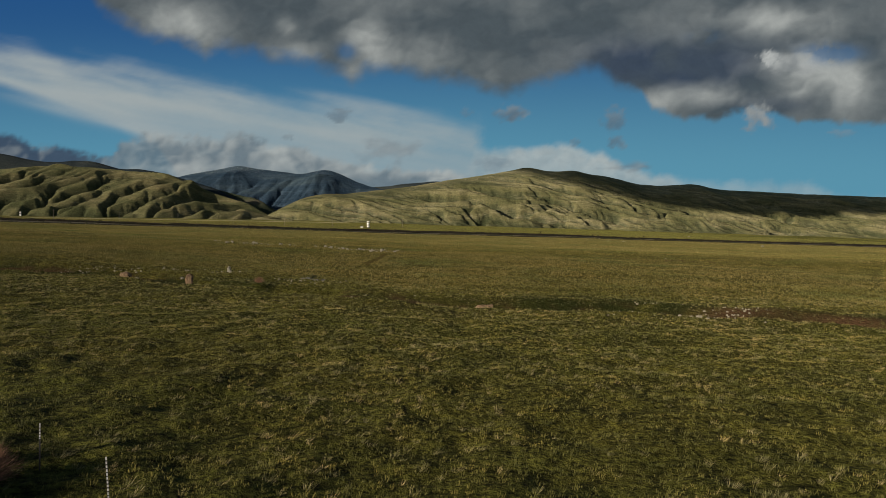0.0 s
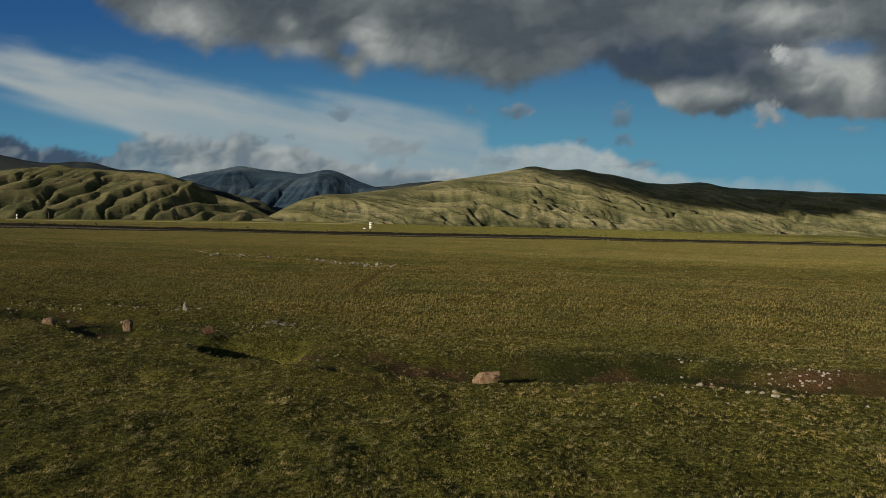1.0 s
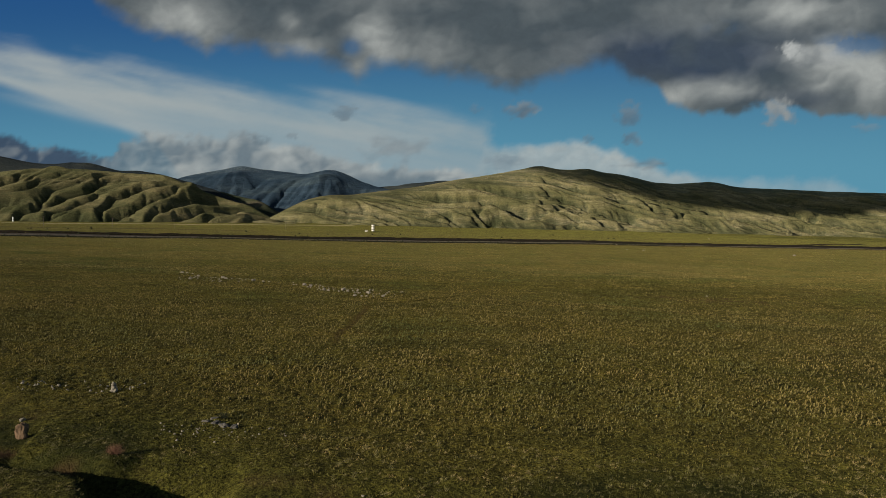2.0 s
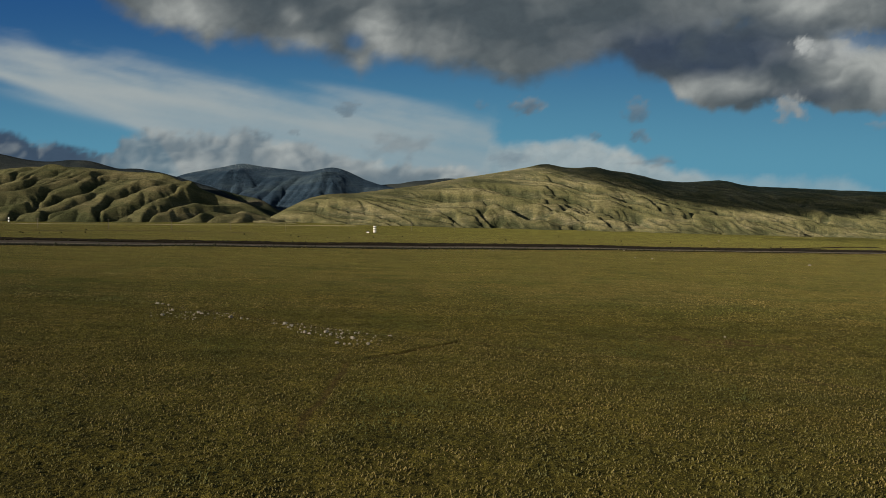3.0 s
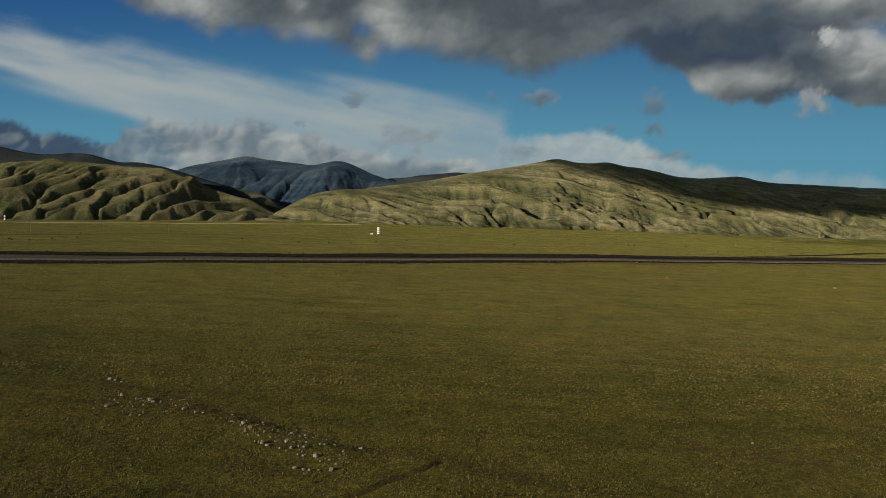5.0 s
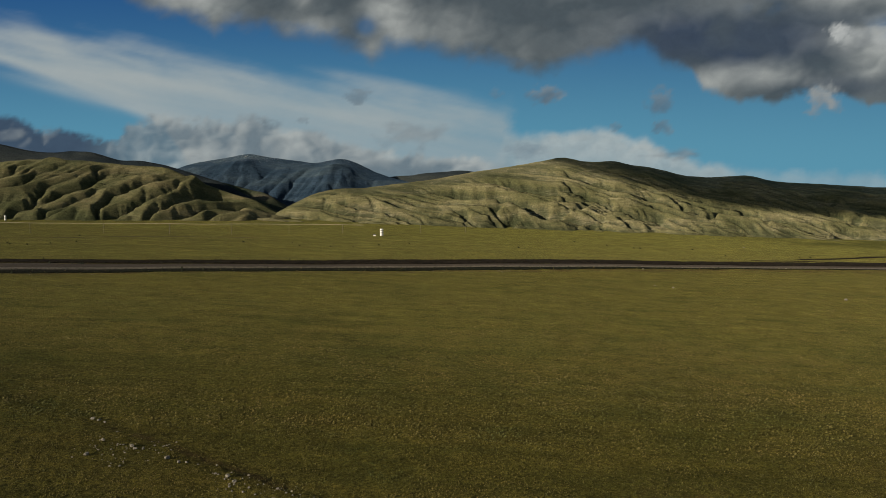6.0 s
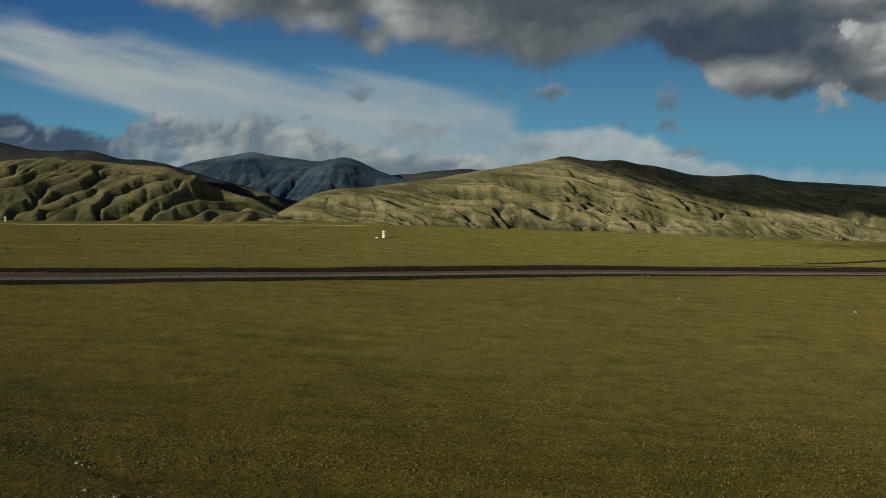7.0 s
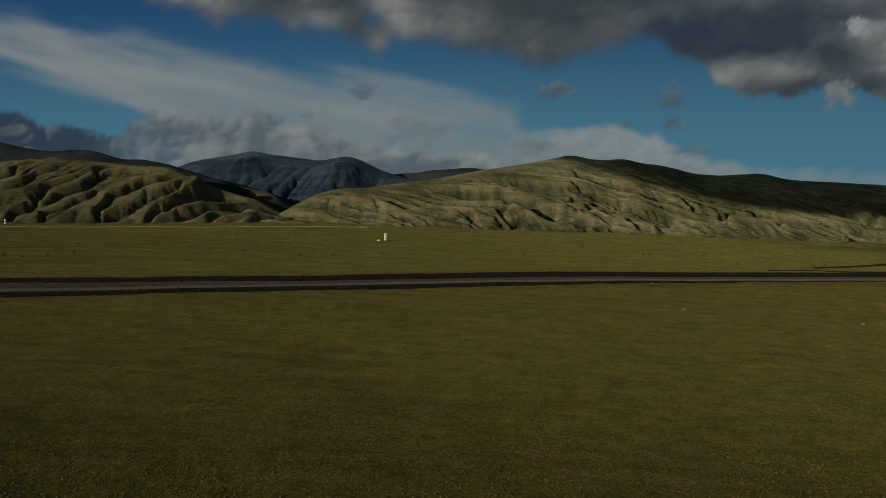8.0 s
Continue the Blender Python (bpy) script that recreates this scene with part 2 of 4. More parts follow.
def gully(x, y):
    """0 outside to 1 on the gully's floor, with a steep near bank and a gentle far one."""
    w = y - curve(GULLY_LINE, x) + 0.6 * perlin(x / 7.0, y / 9.0) + 0.35 * perlin(x / 2.3, 5.0)
    return ramp(-1, 0, (w - 0.4) / (0.4 + curve(GULLY_BANK, x))) * (1 - ramp(0, curve([(-26, 6.0), (-24.5, 2.0), (-18, 2.0), (-16.5, 6.0), (0, 6.0), (8, 3.6), (40, 3.2)], x), w - curve(GULLY_FAR, x)))


ROAD_MID = [(-900, 130), (-205, 386), (-176, 398), (-146, 411), (-36, 458), (9, 477), (38, 488), (168, 532), (250, 559), (900, 770)]


def road_mid(x):
    return sum(curve(ROAD_MID, np.asarray(x, float) + k) for k in (-32, -16, 0, 16, 32)) / 5


def road_across(x, y):
    """Metres across the road from its middle, positive on the far side."""
    return (y - road_mid(x)) * 0.93


def trench(x, y):
    """Metres from the short trench beside the stones."""
    t = np.clip(((x + 9.0) * 13.8 + (y - 149.5) * 16.1) / 449.65, 0, 1)
    return np.hypot(x - (-9.0 + 13.8 * t), y - (149.5 + 16.1 * t) + 0.5 * perlin(x / 4.0, 6.5)) + 0.1 * np.abs(perlin(x / 2.0, 2.5))


def rut(y):
    """Where the worn footpath to the stones runs."""
    return -12.2 + 0.7 * perlin(y / 9.0, 2.5)


def land(x, y):
    x, y = np.asarray(x, float), np.asarray(y, float)
    yc = np.minimum(y, 760.0)
    z = -0.0374 * np.clip(x, -700, 700) + 0.015 * np.maximum(yc - 80, 0) + 0.05 * np.maximum(yc - 620, 0)
    near = 1 - ramp(150, 320, y)
    z = z + 0.16 * fbm(x / 14.0, y / 14.0, 3) * near + 0.5 * perlin(x / 60.0, y / 60.0 + 4)
    tussock = 1 - ramp(45, 95, y)
    z = z + (0.10 * perlin(x / 0.95, y / 0.95) + 0.17 * perlin(x / 2.6 + 7, y / 2.6)) * tussock
    far = trench(x, y)
    carpet = ramp(62, 86, y) * (1 - ramp(205, 255, y)) * ramp(0.6, 2.2, far)
    z = z + carpet * (0.30 * np.abs(perlin(x / 0.9 + 3, y / 0.8)) + 0.20 * np.abs(perlin(x / 0.55, y / 0.5 + 8)) - 0.15)
    z = z - curve(GULLY_DEEP, x) * gully(x, y)
    step = y - curve(STEP_LINE, x) + 2.0 * perlin(x / 18.0, y / 22.0)
    z = z - curve([(-60, 0.3), (-8, 0.45), (8, 0.34), (80, 0.3)], x) * ramp(-2.2, 3.0, step) * (1 - ramp(20, 90, step))
    z = z - 0.62 * (1 - ramp(0.15, 0.95, far))
    w = road_across(x, y)
    z = z + 0.9 * ramp(5, 15, w) * (1 - ramp(20, 45, w))
    return z


def mesh_object(name, verts, faces, mat, parent=None, smooth=True):
    me = bpy.data.meshes.new(name)
    me.from_pydata([tuple(v) for v in verts], [], [tuple(int(i) for i in f) for f in faces])
    if mat:
        me.materials.append(mat)
    if smooth:
        me.polygons.foreach_set("use_smooth", [True] * len(me.polygons))
    me.update()
    ob = new(name, me)
    ob.parent = parent
    return ob


def grid_object(name, X, Y, Z, mat, smooth=True):
    rows, cols = X.shape
    n = np.arange(rows * cols).reshape(rows, cols)
    quads = np.stack([n[:-1, :-1], n[:-1, 1:], n[1:, 1:], n[1:, :-1]], -1).reshape(-1, 4)
    me = bpy.data.meshes.new(name)
    me.vertices.add(rows * cols)
    me.vertices.foreach_set("co", np.stack([X, Y, Z], -1).astype(np.float32).ravel())
    me.loops.add(quads.size)
    me.loops.foreach_set("vertex_index", quads.astype(np.int32).ravel())
    me.polygons.add(len(quads))
    me.polygons.foreach_set("loop_start", np.arange(0, quads.size, 4, dtype=np.int32))
    me.update(calc_edges=True)
    me.polygons.foreach_set("use_smooth", np.full(len(quads), smooth))
    if mat:
        me.materials.append(mat)
    me.validate()
    return new(name, me)


def float_layer(ob, name, values):
    ob.data.attributes.new(name, "FLOAT", "POINT").data.foreach_set("value", np.asarray(values, np.float32).ravel())


rows_y = np.concatenate([[-2500, -1200, -500, -200, -90, -40, -15], np.arange(0, 110, 0.45), np.arange(110, 205, 0.55), np.arange(205, 260, 1.0), np.arange(260, 640, 2.6), np.arange(640, 800, 10), [900, 1200, 2000, 3500]])
inner = np.linspace(-1, 1, 501)
cols_u = np.concatenate([[-40, -12, -5, -2.5, -1.5, -1.2], inner, [1.2, 1.5, 2.5, 5, 12, 40]])
half = np.clip(18 + 0.70 * np.maximum(rows_y, 0), 18, 520)
GX, GY = cols_u[None, :] * half[:, None], np.repeat(rows_y[:, None], len(cols_u), 1)
GX = np.clip(GX, -3500, 3500)
ground = grid_object("ground", GX, GY, land(GX, GY), GRASS)
bare = gully(GX, GY) * ramp(0.0, 0.5, fbm(GX / 5.0, GY / 4.0, 3)) * 0.8
scar = 0.8 * np.exp(-(((GX - 56) / 15) ** 2 + ((GY - 176 + 0.25 * (GX - 56)) / 6) ** 2)) * ramp(-0.2, 0.5, fbm(GX / 3.0, GY / 3.0, 3))
red = 0.9 * np.exp(-(((GX - 26) / 3.8) ** 2 + ((GY - 63.3) / 1.6) ** 2)) + 0.9 * np.exp(-(((GX - 33.5) / 4.5) ** 2 + ((GY - 59.2 + 0.5 * (GX - 33.5)) / 1.5) ** 2))
# darker line along the trench
trench_tone = 0.55 * (1 - ramp(0.3, 0.9, trench(GX, GY)))
edge = GY - curve(STEP_LINE, GX) + 2.0 * perlin(GX / 18.0, GY / 22.0)
# darker line along the step's edge, then one along the path
worn = 0.42 * np.exp(-((edge - 0.8) / 1.3) ** 2) * ramp(-70, -50, GX) * ramp(-0.5, 0.2, fbm(GX / 7.0, GY / 7.0, 2))
worn = worn + 0.45 * np.exp(-((GX - rut(GY)) / 0.55) ** 2) * ramp(108, 116, GY) * (1 - ramp(143, 149, GY))
road_side = ramp(-30, -22, road_across(GX, GY)) * (1 - ramp(18, 25, road_across(GX, GY))) * ramp(-0.4, 0.4, fbm(GX / 16.0, GY / 6.0, 3))
float_layer(ground, "soil", np.clip(bare + scar + red + trench_tone + worn + 0.6 * road_side, 0, 1))
past_road = road_across(GX, GY)


def dry_and_lit(x, y):
    """0 on green turf to 1 on straw; distance light is painted in too."""
    beyond = y - curve(GULLY_LINE, x) + 3 * perlin(x / 9.0, y / 9.0)
    past_step = y - curve(STEP_LINE, x) + 6 * perlin(x / 30.0, y / 20.0)
    d = 0.06 + 0.84 * ramp(4, 22, beyond) - 0.14 * ramp(120, 165, y) - 0.18 * ramp(-8, 8, past_step) + 0.46 * ramp(230, 380, y) + 0.30 * ramp(18, 40, road_across(x, y))
    d = d - 0.2 * (1 - ramp(-260, 60, x)) * ramp(300, 420, y) + 0.2 * ramp(560, 640, y)
    return np.clip(d + 0.25 * perlin(x / 120.0, y / 26.0) + 0.14 * fbm(x / 22.0, y / 12.0, 3), 0, 1)


float_layer(ground, "dry", dry_and_lit(GX, GY))
streak = ramp(0.05, 0.5, fbm(GX / 110.0, (GY - 0.25 * GX) / 9.0, 3))


def lush_shade(x, y):
    """1 on the gully's dark turf; its left stretch is painted bank shade."""
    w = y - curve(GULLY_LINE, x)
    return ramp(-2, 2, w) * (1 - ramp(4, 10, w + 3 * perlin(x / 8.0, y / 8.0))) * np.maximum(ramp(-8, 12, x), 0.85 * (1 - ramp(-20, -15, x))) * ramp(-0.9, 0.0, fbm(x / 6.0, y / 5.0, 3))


# ground darker under the tussock belt, fading out with distance
float_layer(ground, "tussock_floor", 0.15 * ramp(6, 24, GY - curve(GULLY_LINE, GX)) * (1 - ramp(130, 270, GY)))
meadow = 0.55 * ramp(230, 330, GX) * ramp(690, 715, GY + 4 * perlin(GX / 50.0, 1.5)) * ramp(-0.5, 0.1, fbm(GX / 60.0, GY / 16.0, 3))
float_layer(ground, "lush_shade", 0.95 * lush_shade(GX, GY) + meadow)
# far plain lightened and its left dimmed: grazing light put into the colour
float_layer(ground, "pale", np.clip(ramp(16, 34, past_road) * (0.35 + 0.45 * streak) * (0.5 + 0.5 * ramp(-300, 150, GX)) + 0.55 * ramp(190, 330, GY), 0, 1))
tagged(ground, "olive green and straw coloured steppe grass plain", "ground", kind="structure")


# ---- road across the plain ----
def strip(name, inner, outer, lift, mat, lumps, ragged, label, category):
    """A band along the road between two tables of metres from its middle."""
    xs = np.arange(-640, 640, 2.5)
    u = np.linspace(0, 1, 11)[:, None]
    X = np.repeat(xs[None, :], 11, 0)
    a, b = curve(inner, X), curve(outer, X)
    b = b + np.sign(b - a) * np.minimum(np.abs(b - a), 6.0) * ragged * fbm(X / 21.0, 2.0 + outer[0][1], 4, 0.65)
    W = a + (b - a) * u
    Y = road_mid(X) + W / 0.93
    hump = np.sin(np.linspace(0, math.pi, 11))[:, None]
    Z = land(X, Y) + lift + lumps * hump * (0.6 + 0.8 * fbm(X / 6.0, Y / 4.0, 4))
    Z[0] -= lift + 0.25
    Z[-1] -= lift + 0.25
    return tagged(grid_object(name, X, Y, Z, mat), label, category, kind="structure")


HALF = [(-640, 10), (-205, 10), (-146, 9), (-36, 6.3), (168, 6.8), (640, 7)]
HALF_NEAR = [(x, -w) for x, w in HALF]
MIDDLE = [(x, -0.25 * w) for x, w in HALF]
FAR_EDGE = [(-640, 21), (-146, 20), (-36, 19), (38, 21), (168, 20), (640, 21)]
NEAR_EDGE = [(-640, -24), (-205, -23.5), (-146, -21.5), (-36, -20.5), (38, -17.5), (110, -13.5), (168, -11.5), (250, -9.5), (310, -7.5), (640, -7.5)]
strip("road", MIDDLE, HALF, 0.26, ROAD, 0.10, 0.05, "brown graded earth road crossing the plain", "road")
strip("road_shoulder", MIDDLE, HALF_NEAR, 0.30, GRAVEL, 0.25, 0.12, "pale loose gravel along the edge of the road", "road")
strip("embankment", HALF, FAR_EDGE, 0.28, BANK, 0.6, 0.30, "dark bank strip on the far side of the road", "bank")
strip("embankment", HALF_NEAR, NEAR_EDGE, 0.26, BANK_NEAR, 0.15, 0.35, "dark bank strip on the near side of the road", "bank")


def track(points, wide, lift, mat, label):
    """A worn wheel track drawn over the plain."""
    p = np.array(points, float)
    along = np.concatenate([[0], np.cumsum(np.hypot(*np.diff(p, axis=0).T))])
    t = np.arange(0, along[-1], 2.5)
    x, y = np.interp(t, along, p[:, 0]), np.interp(t, along, p[:, 1])
    x, y = x + 1.5 * perlin(t / 40.0, 1.5), y + 1.5 * perlin(t / 40.0, 8.5)
    nx, ny = -np.gradient(y), np.gradient(x)
    span = np.hypot(nx, ny)
    w = np.linspace(-0.5, 0.5, 5)[:, None] * wide * (1 + 0.35 * perlin(t / 9.0, 4.5))
    X, Y = x + nx / span * w, y + ny / span * w
    Z = land(X, Y) + lift * np.array([-0.6, 1, 1.1, 1, -0.6])[:, None]
    return tagged(grid_object("track", X, Y, Z, mat), label, "track", kind="structure")


track([(-372, 613), (-342, 622), (-270, 647), (-193, 672), (-135, 695), (-90, 706)], 2.2, 0.3, PALE_SOIL, "pale dusty track along the foot of the hills")
track([(-330, 473), (-291, 504), (-250, 536), (-209, 563), (-150, 585)], 1.3, 0.2, ROAD, "thin dark wheel track crossing the plain")


track([(205, 578), (234, 590), (264, 590), (296, 597), (330, 612)], 6.0, 0.3, BANK, "dark strip on the plain beyond the road")
track([(248, 606), (270, 620), (292, 631), (325, 646), (360, 655)], 6.5, 0.3, BANK, "dark strip on the plain beyond the road")


# ---- hills ----
def erode(Z, fixed, step, deep, rounds, cut, smooth):
    """Running water cuts ravines down a slope, and creep rounds the spurs between them."""
    rows, cols = Z.shape
    number = np.arange(rows * cols).reshape(rows, cols)
    ways = [(a, b, math.hypot(a * deep, b * step)) for a in (-1, 0, 1) for b in (-1, 0, 1) if a or b]
    hold = fixed.ravel()
    for k in range(rounds):
        P = np.pad(Z, 1, mode="edge")
        best = np.full(Z.shape, 1e-6)
        into, span = number.copy(), np.full(Z.shape, step)
        lowest = np.full(Z.shape, 1e9)
        for a, b, d in ways:
            there = P[1 + a:rows + 1 + a, 1 + b:cols + 1 + b]
            drop = (Z - there) / d
            inside = np.clip(number + a * cols + b, 0, rows * cols - 1)
            if a:
                drop[0 if a < 0 else -1, :] = -1
            if b:
                drop[:, 0 if b < 0 else -1] = -1
            better = drop > best
            best = np.where(better, drop, best)
            into = np.where(better, inside, into)
            span = np.where(better, d, span)
            lowest = np.minimum(lowest, there)
        Z = np.where((into == number) & ~fixed, np.maximum(Z, lowest + 0.02), Z)
        order = np.argsort(Z.ravel(), kind="stable").tolist()
        goes, area = into.ravel().tolist(), [1.0] * (rows * cols)
        for n in reversed(order):
            if goes[n] != n:
                area[goes[n]] += area[n]
        wear = (cut * np.sqrt(np.minimum(np.array(area), 400.0)) / span.ravel())
        wear[hold] = 0.0
        wear, z = wear.tolist(), Z.ravel().tolist()
        for n in order:
            f = wear[n]
            if f:
                z[n] = (z[n] + f * z[goes[n]]) / (1 + f)
        Z = np.array(z).reshape(rows, cols)
        P = np.pad(Z, 1, mode="edge")
        Z = np.where(fixed, Z, Z + smooth * ((P[:-2, 1:-1] + P[2:, 1:-1] - 2 * Z) * (step / deep) ** 2 + P[1:-1, :-2] + P[1:-1, 2:] - 2 * Z))
    return Z


def knolls(X, Y, s):
    """Knolls of many sizes with sharp hollows between them, and steep cuts washed slantwise into them."""
    wx, wy = X + 9 * fbm(X / 62.0, Y / 40.0, 2), Y + 6 * fbm(X / 50.0 + 7, Y / 30.0, 2)
    u, v = 0.95 * wx + 0.45 * wy, 0.95 * wy - 0.22 * wx
    lower = ramp(0.0, 0.06, s) * (1 - 0.62 * ramp(0.40, 0.75, s)) * (1 - ramp(0.80, 1.0, s))
    rough = 0.45 + 0.75 * ramp(-0.35, 0.45, perlin(X / 75.0 + 11, Y / 45.0))
    Z = -6.5 + 0.0 * X
    for long, deep, high, seed in ((95.0, 46.0, 11.0, 5.0), (42.0, 24.0, 7.0, 9.0), (19.0, 12.0, 3.0, 2.0), (9.0, 6.0, 1.1, 7.0)):
        Z = Z + high * np.abs(perlin(u / long + seed, v / deep))
    for turn, seed, deep in ((0.62, 3.0, 3.4), (-0.55, 41.0, 2.6)):
        p, q = wx * math.cos(turn) + wy * math.sin(turn), wy * math.cos(turn) - wx * math.sin(turn)
        n = perlin(p / 80.0 + seed, q / 26.0)
        gate = ramp(0.22, 0.40, perlin(X / 30.0 + seed, Y / 18.0))
        Z = Z - deep * np.clip(1 - np.abs(n) / 0.12, 0, 1) * gate
    return Z * lower * rough


def range_mesh(name, x0, x1, y0, y1, step, foot, crest, crest_line, mat, squash, rounds, cut, smooth, lean, swell, calm, slant, ledges, label):
    xs, ys = np.arange(x0, x1 + step, step), np.arange(y0, y1 + step, step)
    X, Y = np.meshgrid(xs, ys)
    f = curve(foot, X)
    top = sum(curve(crest, X + k) for k in (-5, 0, 5)) / 3
    f = f + 5 * perlin(X / 33.0, 2.0) + 2 * perlin(X / 12.0, 5.0)
    s = (Y - f) / np.maximum(curve(crest_line, X) - f, 20)
    low = land(X, np.minimum(Y, f))
    up = np.clip(s, 0, 1)
    body = (top - low) * (1.22 * up - 0.22 * up * up * up)
    body = np.where(s > 1, body - (s - 1) * (top - low) * 0.5, body)
    # relief is worked out on a deeper slope, of which the mesh holds a foreshortened copy
    D = Y * squash
    hump = ramp(0, 0.18, s) * (1 - ramp(calm, 1.0, s)) * (0.5 + ramp(-0.45, 0.5, perlin(X / 90.0 + 2, Y / 70.0)))
    along = X - slant * (Y - f) + (13 * fbm(X / 60.0, Y / 45.0 + 4, 3) if slant else 0.0)
    long, wide = ((75.0, 300.0) if swell > 10 else (40.0, 300.0)) if slant else (110.0, 60.0)
    first = low + body + hump * (swell * fbm(along / long + 3, D / wide, 2) + (0.2 if slant else 0.15) * swell * fbm(along / 17.0, D / (70.0 if slant else 22.0) + 9, 3))
    tilt = lean * X
    Z = erode(first + tilt, s <= 0, step, step * squash, rounds, cut, smooth) - tilt
    if ledges:
        Z = Z + ledges * knolls(X, Y, s)
        for ax, ay, bx, by, deep in CUTS:
            t = np.clip(((X - ax) * (bx - ax) + (Y - ay) * (by - ay)) / ((bx - ax) ** 2 + (by - ay) ** 2), 0, 1)
            far = np.hypot(X - ax - t * (bx - ax), Y - ay - t * (by - ay)) + 1.5 * perlin(X / 6.0, Y / 6.0)
            Z = Z - deep * 1.6 * np.clip(1.15 - far / 4.0, 0, 1) * (0.5 + 0.5 * np.sin(t * math.pi))
    keep = ramp(calm, 1.0, s)
    Z = Z * (1 - keep) + (low + body) * keep + 0.3 * fbm(X / 14.0, Y / 14.0, 2) * ramp(0, 0.2, s)
    Z = Z - 3.0 * (1 - ramp(-0.12, 0.03, s))
    ob = grid_object(name, X, Y, Z, mat)
    # ridge backs get the painted lighter, drier tone, hollows the darker, greener one
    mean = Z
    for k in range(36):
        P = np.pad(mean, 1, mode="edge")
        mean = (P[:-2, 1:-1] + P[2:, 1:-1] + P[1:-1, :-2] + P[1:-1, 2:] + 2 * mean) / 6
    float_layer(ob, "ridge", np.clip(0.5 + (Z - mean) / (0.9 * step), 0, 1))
    return tagged(ob, label, "hill", kind="structure")


SMALL_CUTS = []
for k in range(14):
    cx, lift = RNG.uniform(-150, 460), RNG.uniform(0.03, 0.42)
    cy = 722 + 0.11 * cx + lift * 110
    run, turn = RNG.uniform(7, 14), RNG.choice([-1.0, 1.0]) * RNG.uniform(0.2, 0.9)
    SMALL_CUTS.append((cx - run, cy - run * turn, cx + run, cy + run * turn, RNG.uniform(1.2, 2.6)))
CUTS = SMALL_CUTS + [(89, 772, 99, 780, 5), (75, 749, 96, 759, 6), (25, 745, 34, 750, 4), (207, 792, 213, 781, 5), (235, 773, 255, 788, 5), (145, 755, 163, 749, 6), (128, 747, 136, 740, 5), (106, 740, 117, 737, 4), (263, 781, 279, 792, 5), (287, 767, 303, 779, 5), (175, 750, 185, 745, 5), (360, 818, 390, 842, 4), (378, 792, 396, 805, 5), (37, 734, 46, 741, 4), (-9, 743, 1, 737, 4), (210, 758, 221, 751, 5), (104, 763, 117, 770, 3), (162, 770, 174, 766, 3)]
FOOT_RIGHT = [(-260, 690), (-172, 702), (-92, 716), (-21, 722), (110, 735), (160, 740), (370, 752), (700, 780)]
CREST_RIGHT = [(-230, 12), (-192, 22), (-174, 33.4), (-153, 44.3), (-133, 49.9), (-106, 50.6), (-80, 54.2), (-35, 60.4), (11, 69.7), (35, 73.1), (71, 79.4), (100, 85.5), (130, 80.2), (159, 81.7), (176, 77.1), (198, 75.5), (237, 66.5), (268, 64.7), (313, 67.7), (339, 61.1), (371, 59.2), (410, 57.4), (456, 55.1), (700, 46)]
LINE_RIGHT = [(-230, 748), (-174, 758), (-133, 773), (-80, 794), (11, 831), (71, 847), (159, 852), (237, 871), (313, 886), (456, 897), (700, 900)]
FOOT_LEFT = [(-760, 570), (-480, 600), (-386, 625), (-287, 660), (-172, 700), (-140, 712)]
CREST_LEFT = [(-760, 60), (-530, 66), (-446, 72.5), (-402, 76.3), (-357, 75), (-320, 71.1), (-282, 69.2), (-261, 58.9), (-229, 46.1), (-202, 38.5), (-182, 25.6), (-150, 14)]
LINE_LEFT = [(-760, 700), (-446, 717), (-282, 729), (-182, 745), (-140, 750)]
BACK_LEFT = [(-760, 112), (-560, 102), (-472, 93.5), (-443, 86.9), (-420, 84.2), (-397, 86.1), (-377, 85.6), (-345, 76.3), (-328, 77.4), (-300, 72.1), (-245, 56), (-190, 28)]
PEAKS = [(-420, 54), (-352, 62), (-324, 71.8), (-304, 78.1), (-272, 83.1), (-242, 88.8), (-222, 84.6), (-192, 81.1), (-169, 78.2), (-140, 83.9), (-123, 79.1), (-105, 69.5), (-86, 63), (-40, 52)]
BACK_SMALL = [(-140, 57), (-90, 64.8), (-65, 66.2), (-52, 68.8), (-8, 72.3), (17, 69.2), (60, 56)]
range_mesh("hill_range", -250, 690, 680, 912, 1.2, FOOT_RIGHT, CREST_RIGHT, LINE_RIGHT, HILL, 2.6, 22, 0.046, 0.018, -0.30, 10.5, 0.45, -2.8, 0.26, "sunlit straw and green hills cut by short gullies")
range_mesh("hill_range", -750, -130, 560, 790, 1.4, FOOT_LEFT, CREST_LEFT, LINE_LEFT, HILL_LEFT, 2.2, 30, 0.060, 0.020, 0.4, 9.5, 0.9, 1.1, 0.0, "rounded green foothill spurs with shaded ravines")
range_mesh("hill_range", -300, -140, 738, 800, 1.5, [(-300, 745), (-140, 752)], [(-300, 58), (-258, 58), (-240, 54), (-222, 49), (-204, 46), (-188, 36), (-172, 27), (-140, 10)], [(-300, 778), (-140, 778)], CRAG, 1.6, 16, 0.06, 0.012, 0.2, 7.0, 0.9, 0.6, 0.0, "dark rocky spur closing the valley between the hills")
range_mesh("ridge", -760, -190, 735, 815, 3.0, [(-760, 715), (-190, 735)], BACK_LEFT, [(-760, 768), (-190, 768)], HAZY_RIDGE, 1.5, 10, 0.05, 0.08, 0.2, 4.0, 0.8, 0.0, 0.0, "scrub covered ridge behind the foothills, painted dark and hazy")
